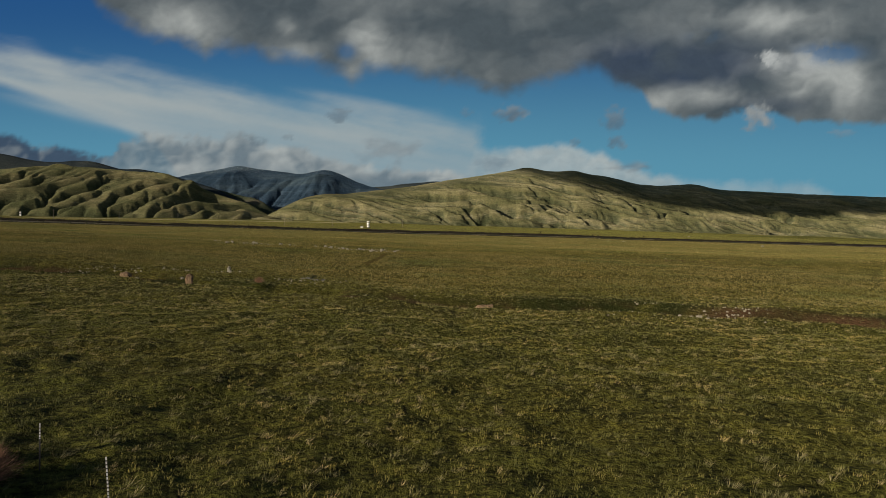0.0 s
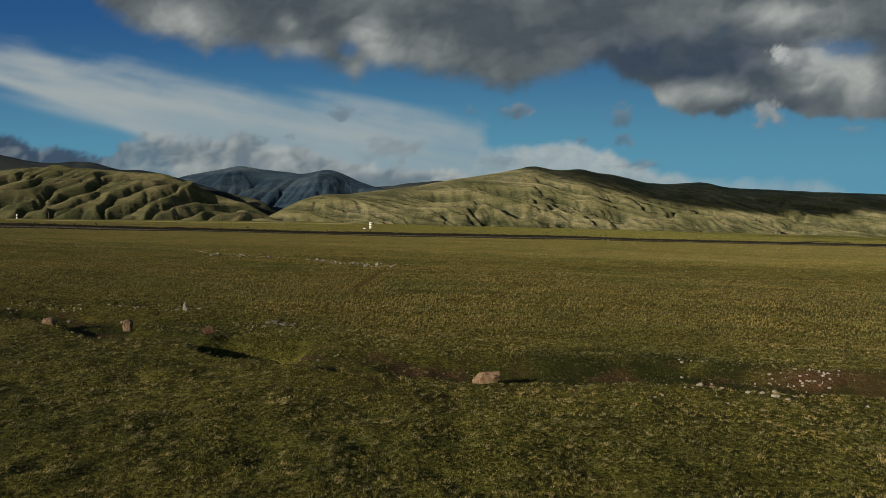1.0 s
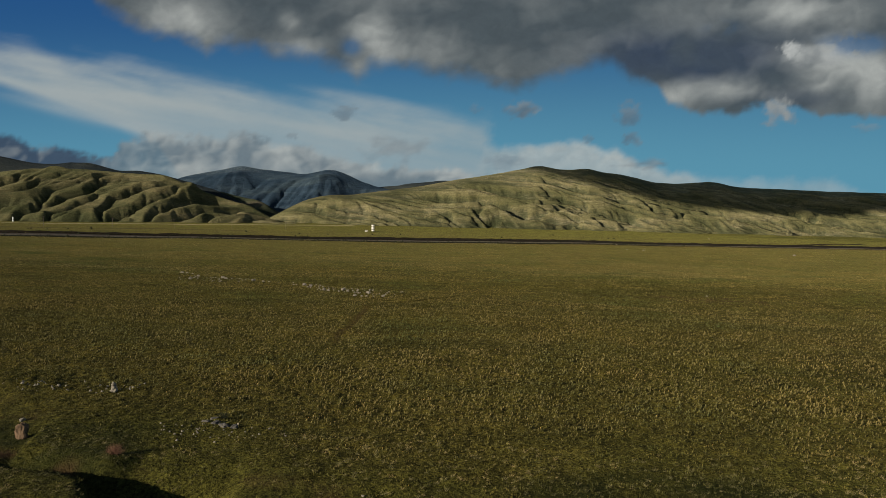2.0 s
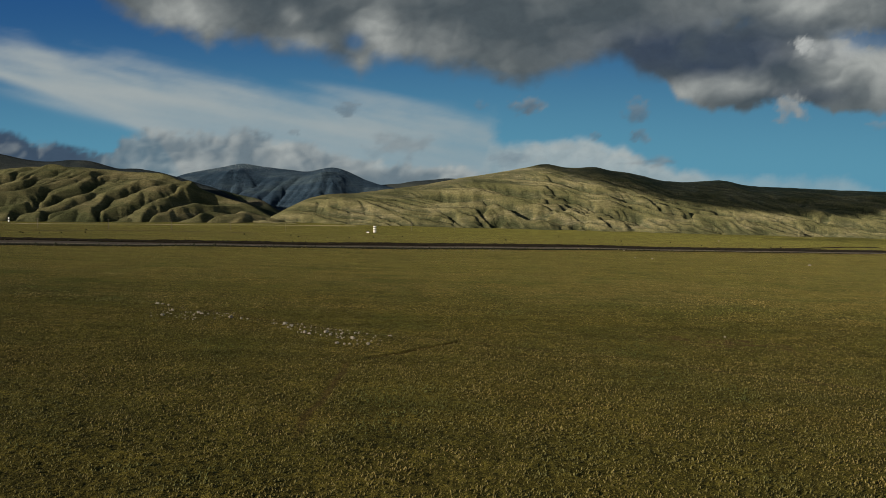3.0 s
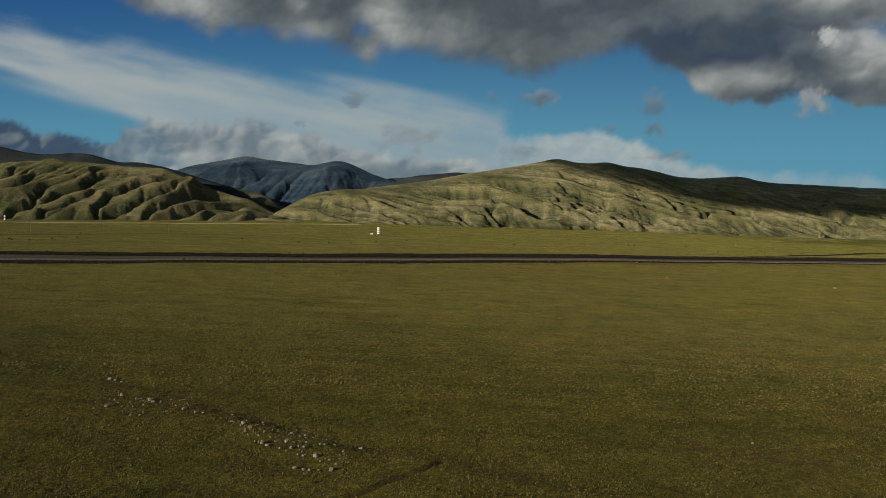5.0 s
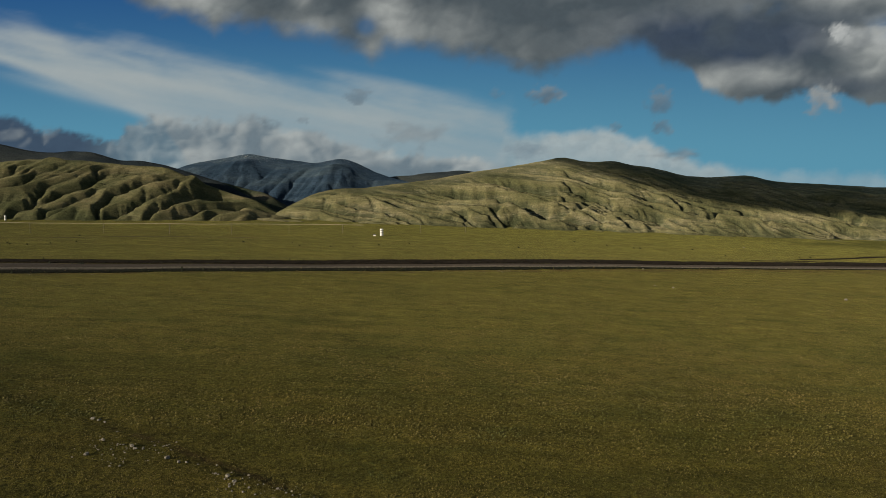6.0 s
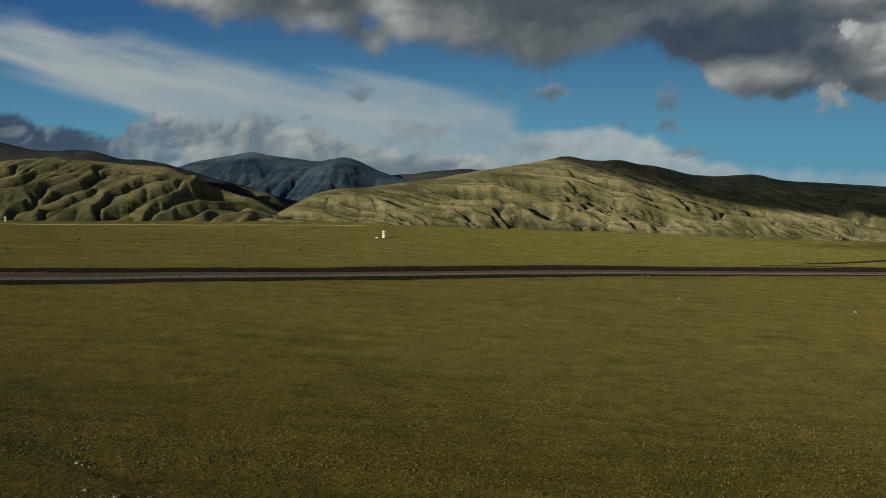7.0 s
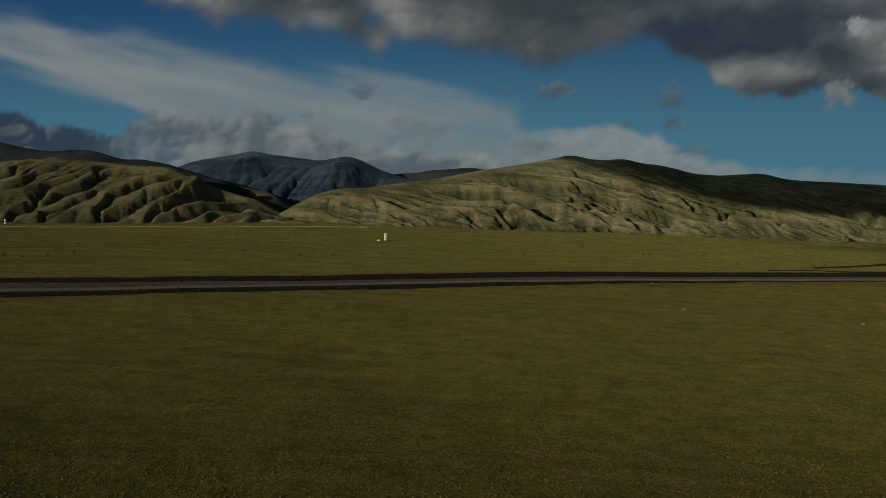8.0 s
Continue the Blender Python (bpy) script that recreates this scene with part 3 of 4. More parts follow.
range_mesh("mountain", -420, -40, 790, 905, 1.8, [(-420, 785), (-40, 790)], PEAKS, [(-420, 850), (-40, 850)], HAZY_FOREST, 2.0, 20, 0.058, 0.018, 0.25, 22.0, 0.45, 0.9, 0.0, "forested mountain tinted blue for haze, snow traces near its top")
range_mesh("ridge", -140, 60, 835, 912, 3.0, [(-150, 830), (60, 835)], BACK_SMALL, [(-150, 885), (60, 885)], HAZY_RIDGE, 1.5, 8, 0.05, 0.08, 0.2, 3.0, 0.8, 0.0, 0.0, "scrub covered ridge behind the hills, painted dark and hazy")


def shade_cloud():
    """An unseen cloud added above and left of the plain; its edge is drawn to shade the upper right hills."""
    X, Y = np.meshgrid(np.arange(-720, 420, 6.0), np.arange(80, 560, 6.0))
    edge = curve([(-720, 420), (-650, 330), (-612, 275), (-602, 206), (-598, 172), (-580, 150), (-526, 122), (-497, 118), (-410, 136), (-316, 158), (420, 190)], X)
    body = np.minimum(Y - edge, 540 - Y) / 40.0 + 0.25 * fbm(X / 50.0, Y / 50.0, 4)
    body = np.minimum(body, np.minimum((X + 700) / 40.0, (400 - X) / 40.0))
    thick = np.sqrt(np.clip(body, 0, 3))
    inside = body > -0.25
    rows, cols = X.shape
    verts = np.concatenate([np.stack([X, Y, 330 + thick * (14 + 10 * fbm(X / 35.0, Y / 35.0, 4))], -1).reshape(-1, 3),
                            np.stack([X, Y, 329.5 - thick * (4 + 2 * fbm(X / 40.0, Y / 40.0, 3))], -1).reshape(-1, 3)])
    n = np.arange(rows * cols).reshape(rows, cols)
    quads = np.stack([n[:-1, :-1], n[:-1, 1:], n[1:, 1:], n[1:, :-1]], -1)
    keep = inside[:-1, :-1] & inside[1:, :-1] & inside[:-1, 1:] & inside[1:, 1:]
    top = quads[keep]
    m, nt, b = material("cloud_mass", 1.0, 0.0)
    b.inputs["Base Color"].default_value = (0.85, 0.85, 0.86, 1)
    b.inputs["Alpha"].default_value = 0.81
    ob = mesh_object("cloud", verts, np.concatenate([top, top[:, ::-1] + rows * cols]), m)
    tagged(ob, "unseen cloud added above the plain to shade the hills", "cloud", kind="structure")


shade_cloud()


# ---- clouds: one glowing sheet close behind the mountains, set to fit the camera's view ----
def cloud_sheet():
    step = 2.4
    X, Z = np.meshgrid(np.arange(-800, 800, step), np.arange(-20, 500, step))
    # sheet units laid to the camera's view, about 0.7 m each: U to the right, V downwards from its top
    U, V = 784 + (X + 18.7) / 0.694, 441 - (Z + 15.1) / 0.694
    wu, wv = U + 16 * fbm(U / 90.0, V / 70.0, 3), V + 10 * fbm(U / 80.0 + 30, V / 60.0, 3)
    n1 = fbm(wu / 190.0, wv / 110.0, 4)
    n2 = -0.7 + 1.6 * np.abs(perlin(wu / 58.0 + 40, wv / 40.0)) + 1.0 * np.abs(perlin(wu / 24.0, wv / 18.0 + 7)) + 0.7 * np.abs(perlin(U / 11.0, V / 9.0))
    n3 = fbm(U / 300.0 + 9, (V - 0.20 * U) / 40.0, 5)
    n4 = fbm(wu / 45.0 + 3, wv / 30.0, 4)

    def lumps(u, v):
        return 0.9 * perlin(u / 110.0 + 3, v / 70.0) + 0.42 * np.abs(perlin(u / 56.0 + 40, v / 40.0)) + 0.12 * np.abs(perlin(u / 25.0, v / 19.0)) + 0.03 * np.abs(perlin(u / 12.0, v / 9.0))
    lit = (lumps(wu + 7, wv + 4) - lumps(wu - 1, wv - 1)) * 1.5
    colour = np.zeros((*U.shape, 3))
    cover = np.zeros(U.shape)
    body = np.zeros(U.shape)

    def lay(mask, rgb):
        nonlocal colour, cover, body
        mask = np.clip(mask, 0, 1)
        body = body + mask * (1 - body)
        out = cover + mask * (1 - cover)
        w = np.where(out > 1e-5, mask / np.maximum(out, 1e-5), 0)[..., None]
        colour = colour * (1 - w) + rgb * w
        cover = out

    def tone(a, b, k):
        k = np.clip(k, 0, 1)[..., None]
        return np.array(a) * (1 - k) + np.array(b) * k

    def blob(u, v, ru, rv):
        return np.exp(-(((U - u) / ru) ** 2 + ((V - v) / rv) ** 2))

    def billow(u, v, ru, rv, seed):
        """1 inside to 0 outside a small cloud with an uneven, knobbly edge."""
        p, q = U / (1.5 * ru) + seed, V / (1.5 * rv) + seed
        du, dv = U - u + ru * 0.55 * fbm(p, q, 4, 0.6), V - v + rv * 0.55 * fbm(p + 50, q, 4, 0.6)
        d = (du / ru) ** 2 + (dv / rv) ** 2 - 0.7 * np.abs(perlin(p * 1.6, q * 1.6)) - 0.35 * np.abs(perlin(p * 3.5, q * 3.5))
        return (1 - ramp(-0.4, 1.5, d)) ** 1.2

    # blue of the clear sky, paler towards the hills
    k = ramp(-60, 330, V)
    blue = tone((0.020, 0.085, 0.230), (0.105, 0.290, 0.400), k ** 1.3)
    edge_fade = ramp(-800, -700, X) * (1 - ramp(700, 800, X)) * (1 - ramp(420, 500, Z))
    lay(edge_fade, blue)
    body = np.zeros(U.shape)
    # high pale veil
    top = curve([(-400, -30), (0, 62), (150, 95), (350, 128), (500, 152), (650, 175), (800, 197), (880, 205), (1000, 215)], U)
    low = curve([(-400, 30), (0, 132), (100, 168), (200, 207), (280, 240), (330, 320), (1568, 330)], U)
    veil = ramp(-34, 52, V - top + 16 * n1 + 20 * n3) * (1 - ramp(-10, 12, V - low + 7 * n3)) * (1 - ramp(865, 895, U + 9 * n2))
    lay(veil * np.clip(0.90 + 0.12 * n3 - 0.0001 * (U - 400), 0, 0.96), tone((0.24, 0.32, 0.36), (0.37, 0.395, 0.395), 0.66 + 0.22 * n3 + 0.15 * n1 + 0.0006 * (500 - U)))
    wisp = np.exp(-(((U - 140) / 120) ** 2 + ((V - 186 - 0.25 * (U - 140) + 5 * n3) / 13) ** 2)) * (0.75 + 0.5 * n3)
    lay(wisp * 0.9, tone((0.22, 0.30, 0.36), (0.33, 0.38, 0.40), 0.5 + n3))
    body = 0.15 * body
    # low white bank over the right hills
    top = curve([(840, 330), (870, 250), (950, 251), (1050, 248), (1085, 266), (1108, 258), (1150, 284), (1200, 300), (1250, 306), (1290, 318), (1500, 318), (1560, 345)], U)
    bank = ramp(-8, 15, V - top + 5 * n2 + 5 * n1) * ramp(850, 890, U + 8 * n2)
    lay(bank * 0.88 * (1 - 0.5 * ramp(1200, 1300, U)), tone((0.24, 0.31, 0.34), (0.47, 0.475, 0.45), 0.58 + 0.6 * lit + 0.25 * n1 + 0.5 * blob(1105, 266, 22, 14) - 0.006 * (V - top - 20)))
    lay(0.6 * billow(905, 281, 34, 11, 3.3), tone((0.17, 0.22, 0.26), (0.28, 0.32, 0.34), 0.5 + lit))
    # grey cumulus bank over the mountains
    top = curve([(-400, 190), (0, 221), (50, 240), (110, 246), (160, 254), (195, 262), (215, 236), (280, 219), (320, 228), (390, 232), (430, 222), (460, 224), (500, 246), (560, 252), (600, 270), (640, 276), (700, 288), (760, 292), (860, 300), (1000, 330)], U)
    bank = ramp(-6, 13, V - top + 8 * n2 + 8 * n1 + 4 * n4) * (1 - ramp(820, 900, U))
    shade = 0.25 + 1.1 * lit + 0.30 * n1 + 0.14 * n4 + 0.30 * (1 - ramp(0, 26, V - top)) * ramp(200, 300, U) + 0.45 * blob(300, 288, 70, 22) + 0.55 * blob(495, 256, 26, 8) + 0.5 * blob(515, 271, 16, 8) + 0.4 * blob(790, 296, 55, 9) - 0.22 * blob(560, 285, 90, 22)
    shade = shade - 0.35 * (1 - ramp(120, 215, U))
    leftcool = (1 - ramp(120, 230, U))[..., None]
    dark = np.array((0.135, 0.165, 0.190)) * (1 - leftcool) + np.array((0.050, 0.070, 0.108)) * leftcool
    k = np.clip(shade, 0, 1)[..., None]
    lay(bank * (0.82 + 0.13 * (1 - ramp(120, 230, U))), dark * (1 - k) + np.array((0.43, 0.425, 0.40)) * k)
    # dark deck overhead
    edge = curve([(-400, -400), (100, -120), (175, -6), (215, 20), (260, 42), (320, 52), (372, 80), (402, 64), (440, 72), (500, 92), (560, 96), (620, 112), (642, 130), (668, 110), (740, 112), (780, 130), (830, 126), (890, 150), (930, 158), (1000, 130), (1060, 108), (1102, 106), (1132, 142), (1180, 152), (1200, 186), (1300, 202), (1400, 182), (1470, 205), (1568, 202), (2000, 250)], U)
    crisp = 0.4 + 0.6 * (1 - ramp(1100, 1200, U))
    deck = ramp(-14, 30, (edge - V + 3 * n2 + 9 * n1 + 5 * n4 + 5 * fbm(U / 34.0, V / 26.0 + 3, 4, 0.5)) / crisp)
    gap = 1.3 * blob(1530, 78, 48, 15) * np.clip(0.75 + 0.9 * n4 + 0.5 * n2, 0, 1) + 0.9 * blob(633, 72, 15, 13) + 0.35 * blob(1295, 45, 26, 10) * (0.5 + n4)
    soft = fbm(wu / 130.0 + 11, wv / 85.0, 3, 0.5)
    shade = 0.07 + 0.10 * lit + 0.16 * n1 + 0.12 * soft
    for u, v, ru, rv, g in ((370, 55, 45, 38, 0.55), (320, 12, 70, 30, 0.5), (522, 25, 18, 14, 0.5), (548, 74, 50, 22, 0.5), (665, 45, 38, 32, 0.9), (642, 110, 20, 18, 0.45), (690, 86, 40, 24, 0.4), (765, 72, 60, 38, 0.35), (900, 110, 22, 28, 0.15), (1208, 164, 32, 22, 0.75), (1290, 150, 60, 20, 0.42), (1345, 160, 60, 18, 0.3), (1485, 108, 62, 34, 1.1), (1468, 148, 26, 14, 0.4), (1560, 135, 36, 40, 0.9), (1425, 12, 95, 26, 0.85), (1500, 24, 50, 24, 0.3)):
        shade = shade + g * blob(u, v, ru, rv) * (0.85 + 0.6 * lit + 0.35 * soft)
    shade = shade - 0.15 * blob(1130, 92, 60, 24) - 0.16 * blob(1260, 85, 120, 45) - 0.12 * blob(1330, 186, 130, 12)
    cool = np.clip(1.2 * blob(1180, 98, 130, 46) + 0.9 * blob(1340, 95, 110, 50) + 0.8 * blob(1420, 170, 90, 18), 0, 1)[..., None] * np.clip(0.75 + 0.5 * soft, 0, 1)[..., None]
    dark = np.array((0.078, 0.091, 0.097)) * (1 - cool) + np.array((0.044, 0.058, 0.088)) * cool
    k = np.clip(shade, 0, 1)[..., None]
    lay(deck * (1 - np.clip(gap, 0, 0.6)) * 0.97, dark * (1 - k) + np.array((0.40, 0.39, 0.36)) * k)
    lay(0.9 * np.maximum(billow(1418, 85, 17, 15, 8.1), 0.55 * billow(1470, 100, 45, 20, 2.6)), tone((0.28, 0.28, 0.28), (0.54, 0.52, 0.49), 0.72 + 0.9 * lit - (V - 90) / 60.0))
    # small drifting puffs
    for u, v, ru, rv, light, thick in ((615, 189, 22, 11, 0.2, 0.6), (940, 188, 24, 14, 0.4, 1.0), (1130, 198, 20, 18, 0.2, 0.8), (1132, 240, 13, 11, 0.25, 0.75), (708, 254, 40, 22, 0.6, 0.6), (1160, 285, 38, 9, 0.45, 0.8), (1398, 196, 24, 22, 0.95, 1.15), (855, 185, 10, 8, 0.4, 0.35), (525, 230, 9, 6, 0.3, 0.5), (1556, 224, 22, 6, 0.5, 0.5), (1055, 240, 10, 6, 0.3, 0.5)):
        m = billow(u, v, ru * 1.1, rv * 1.1, u * 0.37)
        lay(m * thick * 0.85, tone((0.105, 0.14, 0.175), (0.34, 0.335, 0.32), 0.8 * light + 0.7 * lit - (V - v) / rv * 0.18))
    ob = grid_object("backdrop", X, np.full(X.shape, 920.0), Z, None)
    me = ob.data
    colour = colour * np.array((0.94, 0.99, 1.0))
    rgba = np.concatenate([colour, cover[..., None]], -1).reshape(-1, 4).astype(np.float32)
    me.attributes.new("cloud", "FLOAT_COLOR", "POINT").data.foreach_set("color", rgba.ravel())
    float_layer(ob, "body", body)
    m = bpy.data.materials.new("cloud_sheet")
    m.use_nodes = True
    nt = m.node_tree
    nt.nodes.clear()
    att = nt.nodes.new("ShaderNodeAttribute")
    att.attribute_name = "cloud"
    em, tr, mx, out = (nt.nodes.new(k) for k in ("ShaderNodeEmission", "ShaderNodeBsdfTransparent", "ShaderNodeMixShader", "ShaderNodeOutputMaterial"))
    em.inputs["Strength"].default_value = CLOUD_GLOW
    # fine curdled texture within the clouds
    curd = stops(nt, noise_node(nt, position(nt, (1, 1, 1.4)), 0.055, 8, 0.62, 0.4), [(0.30, (0.88, 0.90, 0.92)), (0.50, (0.96, 0.98, 1)), (0.70, (1.05, 1.07, 1.08))])
    nt.links.new(mix(nt, attribute(nt, "body"), att.outputs["Color"], mix(nt, 1.0, att.outputs["Color"], curd, "MULTIPLY")), em.inputs["Color"])
    nt.links.new(att.outputs["Alpha"], mx.inputs["Fac"])
    nt.links.new(tr.outputs[0], mx.inputs[1])
    nt.links.new(em.outputs[0], mx.inputs[2])
    nt.links.new(mx.outputs[0], out.inputs["Surface"])
    me.materials.clear()
    me.materials.append(m)
    tagged(ob, "broken grey cumulus and pale veil clouds on a sheet behind the mountains", "clouds", kind="structure")


CLOUD_GLOW = 2.0 ** -EXPOSURE
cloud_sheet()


# ---- grass tufts ----
def tufts(name, count, place, blades, tall, wide, lean, mat, label, wind=0.35):
    cx, cy = place(count)
    n = len(cx)
    size = RNG.uniform(0.6, 1.3, n)
    ang = RNG.uniform(0, 2 * math.pi, (n, blades))
    r = RNG.uniform(0.0, 0.16, (n, blades)) * size[:, None] * (tall / 0.3)
    bx, by = cx[:, None] + r * np.cos(ang), cy[:, None] + r * np.sin(ang)
    bz = land(bx, by) - 0.03
    h = tall * size[:, None] * RNG.uniform(0.5, 1.1, (n, blades))
    out = lean * h * RNG.uniform(0.3, 1.3, (n, blades))
    side = RNG.uniform(0, 2 * math.pi, (n, blades))
    w = wide * RNG.uniform(0.6, 1.2, (n, blades))
    sx, sy = np.cos(side) * w, np.sin(side) * w
    tx, ty, tz = bx + out * np.cos(ang) + wind * h, by + out * np.sin(ang) + 0.4 * wind * h, bz + h
    co = np.stack([np.stack([bx - sx, by - sy, bz], -1), np.stack([bx + sx, by + sy, bz], -1), np.stack([tx, ty, tz], -1)], 2).reshape(-1, 3)
    me = bpy.data.meshes.new(name)
    k = len(co)
    me.vertices.add(k)
    me.vertices.foreach_set("co", co.astype(np.float32).ravel())
    me.loops.add(k)
    me.loops.foreach_set("vertex_index", np.arange(k, dtype=np.int32))
    me.polygons.add(k // 3)
    me.polygons.foreach_set("loop_start", np.arange(0, k, 3, dtype=np.int32))
    me.update(calc_edges=True)
    me.materials.append(mat)
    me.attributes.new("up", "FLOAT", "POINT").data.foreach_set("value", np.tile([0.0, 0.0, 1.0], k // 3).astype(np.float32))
    hue = np.clip(0.5 + 0.55 * fbm(cx / 1.6, cy / 1.6, 3) + 0.25 * perlin(cx / 7.0, cy / 7.0) + RNG.uniform(-0.15, 0.15, n) - 0.6 * lush_shade(cx, cy), 0, 1)
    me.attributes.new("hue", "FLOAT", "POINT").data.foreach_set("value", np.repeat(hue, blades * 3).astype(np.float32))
    return tagged(new(name, me), label, "grass", kind="stuff")


def fan(y0, y1, bias):
    def place(count):
        y = np.sqrt(RNG.uniform(y0 * y0, y1 * y1, count))
        x = RNG.uniform(-1, 1, count) * (6 + 0.70 * y)
        keep = fbm(x / 9.0, y / 9.0, 3) * bias + RNG.uniform(-0.7, 0.7, count) > -0.25
        keep &= (gully(x, y) < 0.5) | (RNG.uniform(0, 1, count) < 0.4)
        return x[keep], y[keep]
    return place


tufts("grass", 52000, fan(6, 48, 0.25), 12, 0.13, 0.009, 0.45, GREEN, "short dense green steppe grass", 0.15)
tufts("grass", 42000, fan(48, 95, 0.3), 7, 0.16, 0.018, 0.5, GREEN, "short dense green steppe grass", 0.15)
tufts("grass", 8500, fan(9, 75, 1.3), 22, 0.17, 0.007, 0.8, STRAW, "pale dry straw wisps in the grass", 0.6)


def tussocks(name, x, y, low, high, mat, label, category="grass", flat=1.0):
    """Uneven upright tufts of matted grass blown over by the wind, too many to pick apart, joined."""
    n = len(x)
    size = RNG.uniform(low, high, n) * (1 + 0.35 * perlin(x / 5.0, y / 5.0)) * (0.35 + 0.65 * ramp(6, 30, y - curve(GULLY_LINE, x) + 6 * perlin(x / 4.0, y / 4.0)))
    a = np.arange(4) * math.pi / 2 + RNG.uniform(0, 2, (n, 1))
    r = 0.85 * size[:, None] * RNG.uniform(0.5, 1.05, (n, 4)) / flat
    z = land(x, y)
    ring = np.stack([x[:, None] + r * np.cos(a), y[:, None] + 0.8 * r * np.sin(a), np.repeat(z[:, None], 4, 1) - 0.05], -1)
    tip = np.stack([x + size * RNG.uniform(-0.2, 0.6, n), y + size * RNG.uniform(-0.3, 0.4, n), z + size * flat * RNG.uniform(0.7, 1.55, n)], -1)
    co = np.concatenate([ring, tip[:, None]], 1).reshape(-1, 3)
    base = np.arange(n) * 5
    tri = np.stack([np.stack([base + k, base + (k + 1) % 4, base + 4], -1) for k in range(4)], 1).reshape(-1, 3)
    me = bpy.data.meshes.new(name)
    me.vertices.add(len(co))
    me.vertices.foreach_set("co", co.astype(np.float32).ravel())
    me.loops.add(tri.size)
    me.loops.foreach_set("vertex_index", tri.astype(np.int32).ravel())
    me.polygons.add(len(tri))
    me.polygons.foreach_set("loop_start", np.arange(0, tri.size, 3, dtype=np.int32))
    me.update(calc_edges=True)
    me.materials.append(mat)
    me.attributes.new("dry", "FLOAT", "POINT").data.foreach_set("value", np.repeat(np.clip(1.25 * dry_and_lit(x, y), 0, 1), 5).astype(np.float32))
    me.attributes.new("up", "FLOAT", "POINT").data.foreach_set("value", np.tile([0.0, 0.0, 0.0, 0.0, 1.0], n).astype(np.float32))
    return tagged(new(name, me), label, category, kind="stuff")


ROW_STONES = [(-56.1, 194.4), (-51.8, 188.3), (-50, 187.7), (-49, 186.9), (-47.7, 187.2), (-46.6, 189.2), (-54.8, 185.4), (-55.6, 183.1), (-56.2, 189.6), (-49.5, 179.2), (-48, 179.5), (-57.3, 181.7), (-64.3, 200.8), (-62.7, 200.1), (-61.2, 199.5), (-31.8, 179), (-31.2, 178.7), (-29.4, 177.9), (-27.7, 176.1), (-27.9, 174.5), (-25.3, 173.1), (-23.2, 172.5), (-23.7, 169.7), (-22.7, 168.7), (-20.5, 175.1), (-18.7, 173.6), (-17, 170.9), (-20, 170.9), (-18.7, 168.2), (-16.8, 168.4), (-17, 165.7), (-15.9, 165.5), (-14.2, 165), (-16.2, 160.4), (-14.9, 160.1), (-14, 159.9), (-12.7, 160.1), (-10.9, 160.3), (-8.1, 169.6), (-14.5, 169.9), (-13.9, 170), (-12.4, 170.5), (-41.9, 183.7), (-39.3, 182.3), (-38.1, 182.6), (-36, 182.3)]


def spread(count, y0, y1):
    y = RNG.uniform(y0, y1, count)
    x = RNG.uniform(-1, 1, count) * (8 + 0.68 * y)
    keep = (np.abs(road_across(x, y) + 1) > 20) & (trench(x, y) > 0.9) & ((np.abs(x - rut(y)) > 0.6) | (np.abs(y - 129) > 18)) & (y > curve(GULLY_LINE, x) + 7 + 3 * perlin(x / 6.0, y / 6.0))
    for a, b in ROW_STONES:
        keep &= np.hypot(x - a, y - b) > 0.7
    return x[keep], y[keep]


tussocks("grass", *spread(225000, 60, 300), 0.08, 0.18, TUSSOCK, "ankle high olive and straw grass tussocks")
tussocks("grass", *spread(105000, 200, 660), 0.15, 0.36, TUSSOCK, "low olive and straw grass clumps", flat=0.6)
bx = RNG.uniform(-420, 420, 4200)
far_side = RNG.uniform(0, 1, 4200) < 0.4
bw = np.where(far_side, RNG.uniform(8, 20, 4200), curve(HALF_NEAR, bx) - RNG.uniform(0.15, 1.0, 4200) * (curve(HALF_NEAR, bx) - curve(NEAR_EDGE, bx)))
by = road_mid(bx) + bw / 0.93
clear = np.abs(bw) > 9.5
tussocks("grass", bx[clear][::6], by[clear][::6] + 0.6, 0.25, 0.6, TUSSOCK, "ragged olive grass clumps on the road banks")
tussocks("scrub", bx[clear][1::2], by[clear][1::2], 0.35, 1.0, SHRUB, "dark low scrub growing along the road banks", "scrub")


# ---- stones ----
def stone_mesh(name, seed, sx, sy, sz, mat, blocky=0.5):
    bm = bmesh.new()
    bmesh.ops.create_icosphere(bm, subdivisions=3, radius=1.0)
    off = Vector((seed * 3.7, seed * 1.3, seed * 7.9))
    for v in bm.verts:
        d = v.co.normalized()
        cube = d / max(abs(d.x), abs(d.y), abs(d.z))
        p = d.lerp(cube * 0.8, blocky)
        p *= 1 + 0.45 * noise.noise(d * 1.2 + off) + 0.22 * noise.noise(d * 2.6 + off) + 0.07 * noise.noise(d * 6.0 + off)
        v.co = Vector((p.x * sx, p.y * sy, p.z * sz + sz * 0.72))
    me = bpy.data.meshes.new(name)
    bm.to_mesh(me)
    bm.free()
    me.materials.append(mat)
    return me


def rest(me, name, x, y, size, turn, label, category="stone", group="", tilt=0.0, sink=0.08):
    ob = new(name, me)
    z = float(land(x, y))
    ob.matrix_basis = pose(x, y, z - sink * size, tilt, 0.4 * tilt, turn) @ Matrix.Diagonal((size, size, size, 1))
    return tagged(ob, label, category, group)


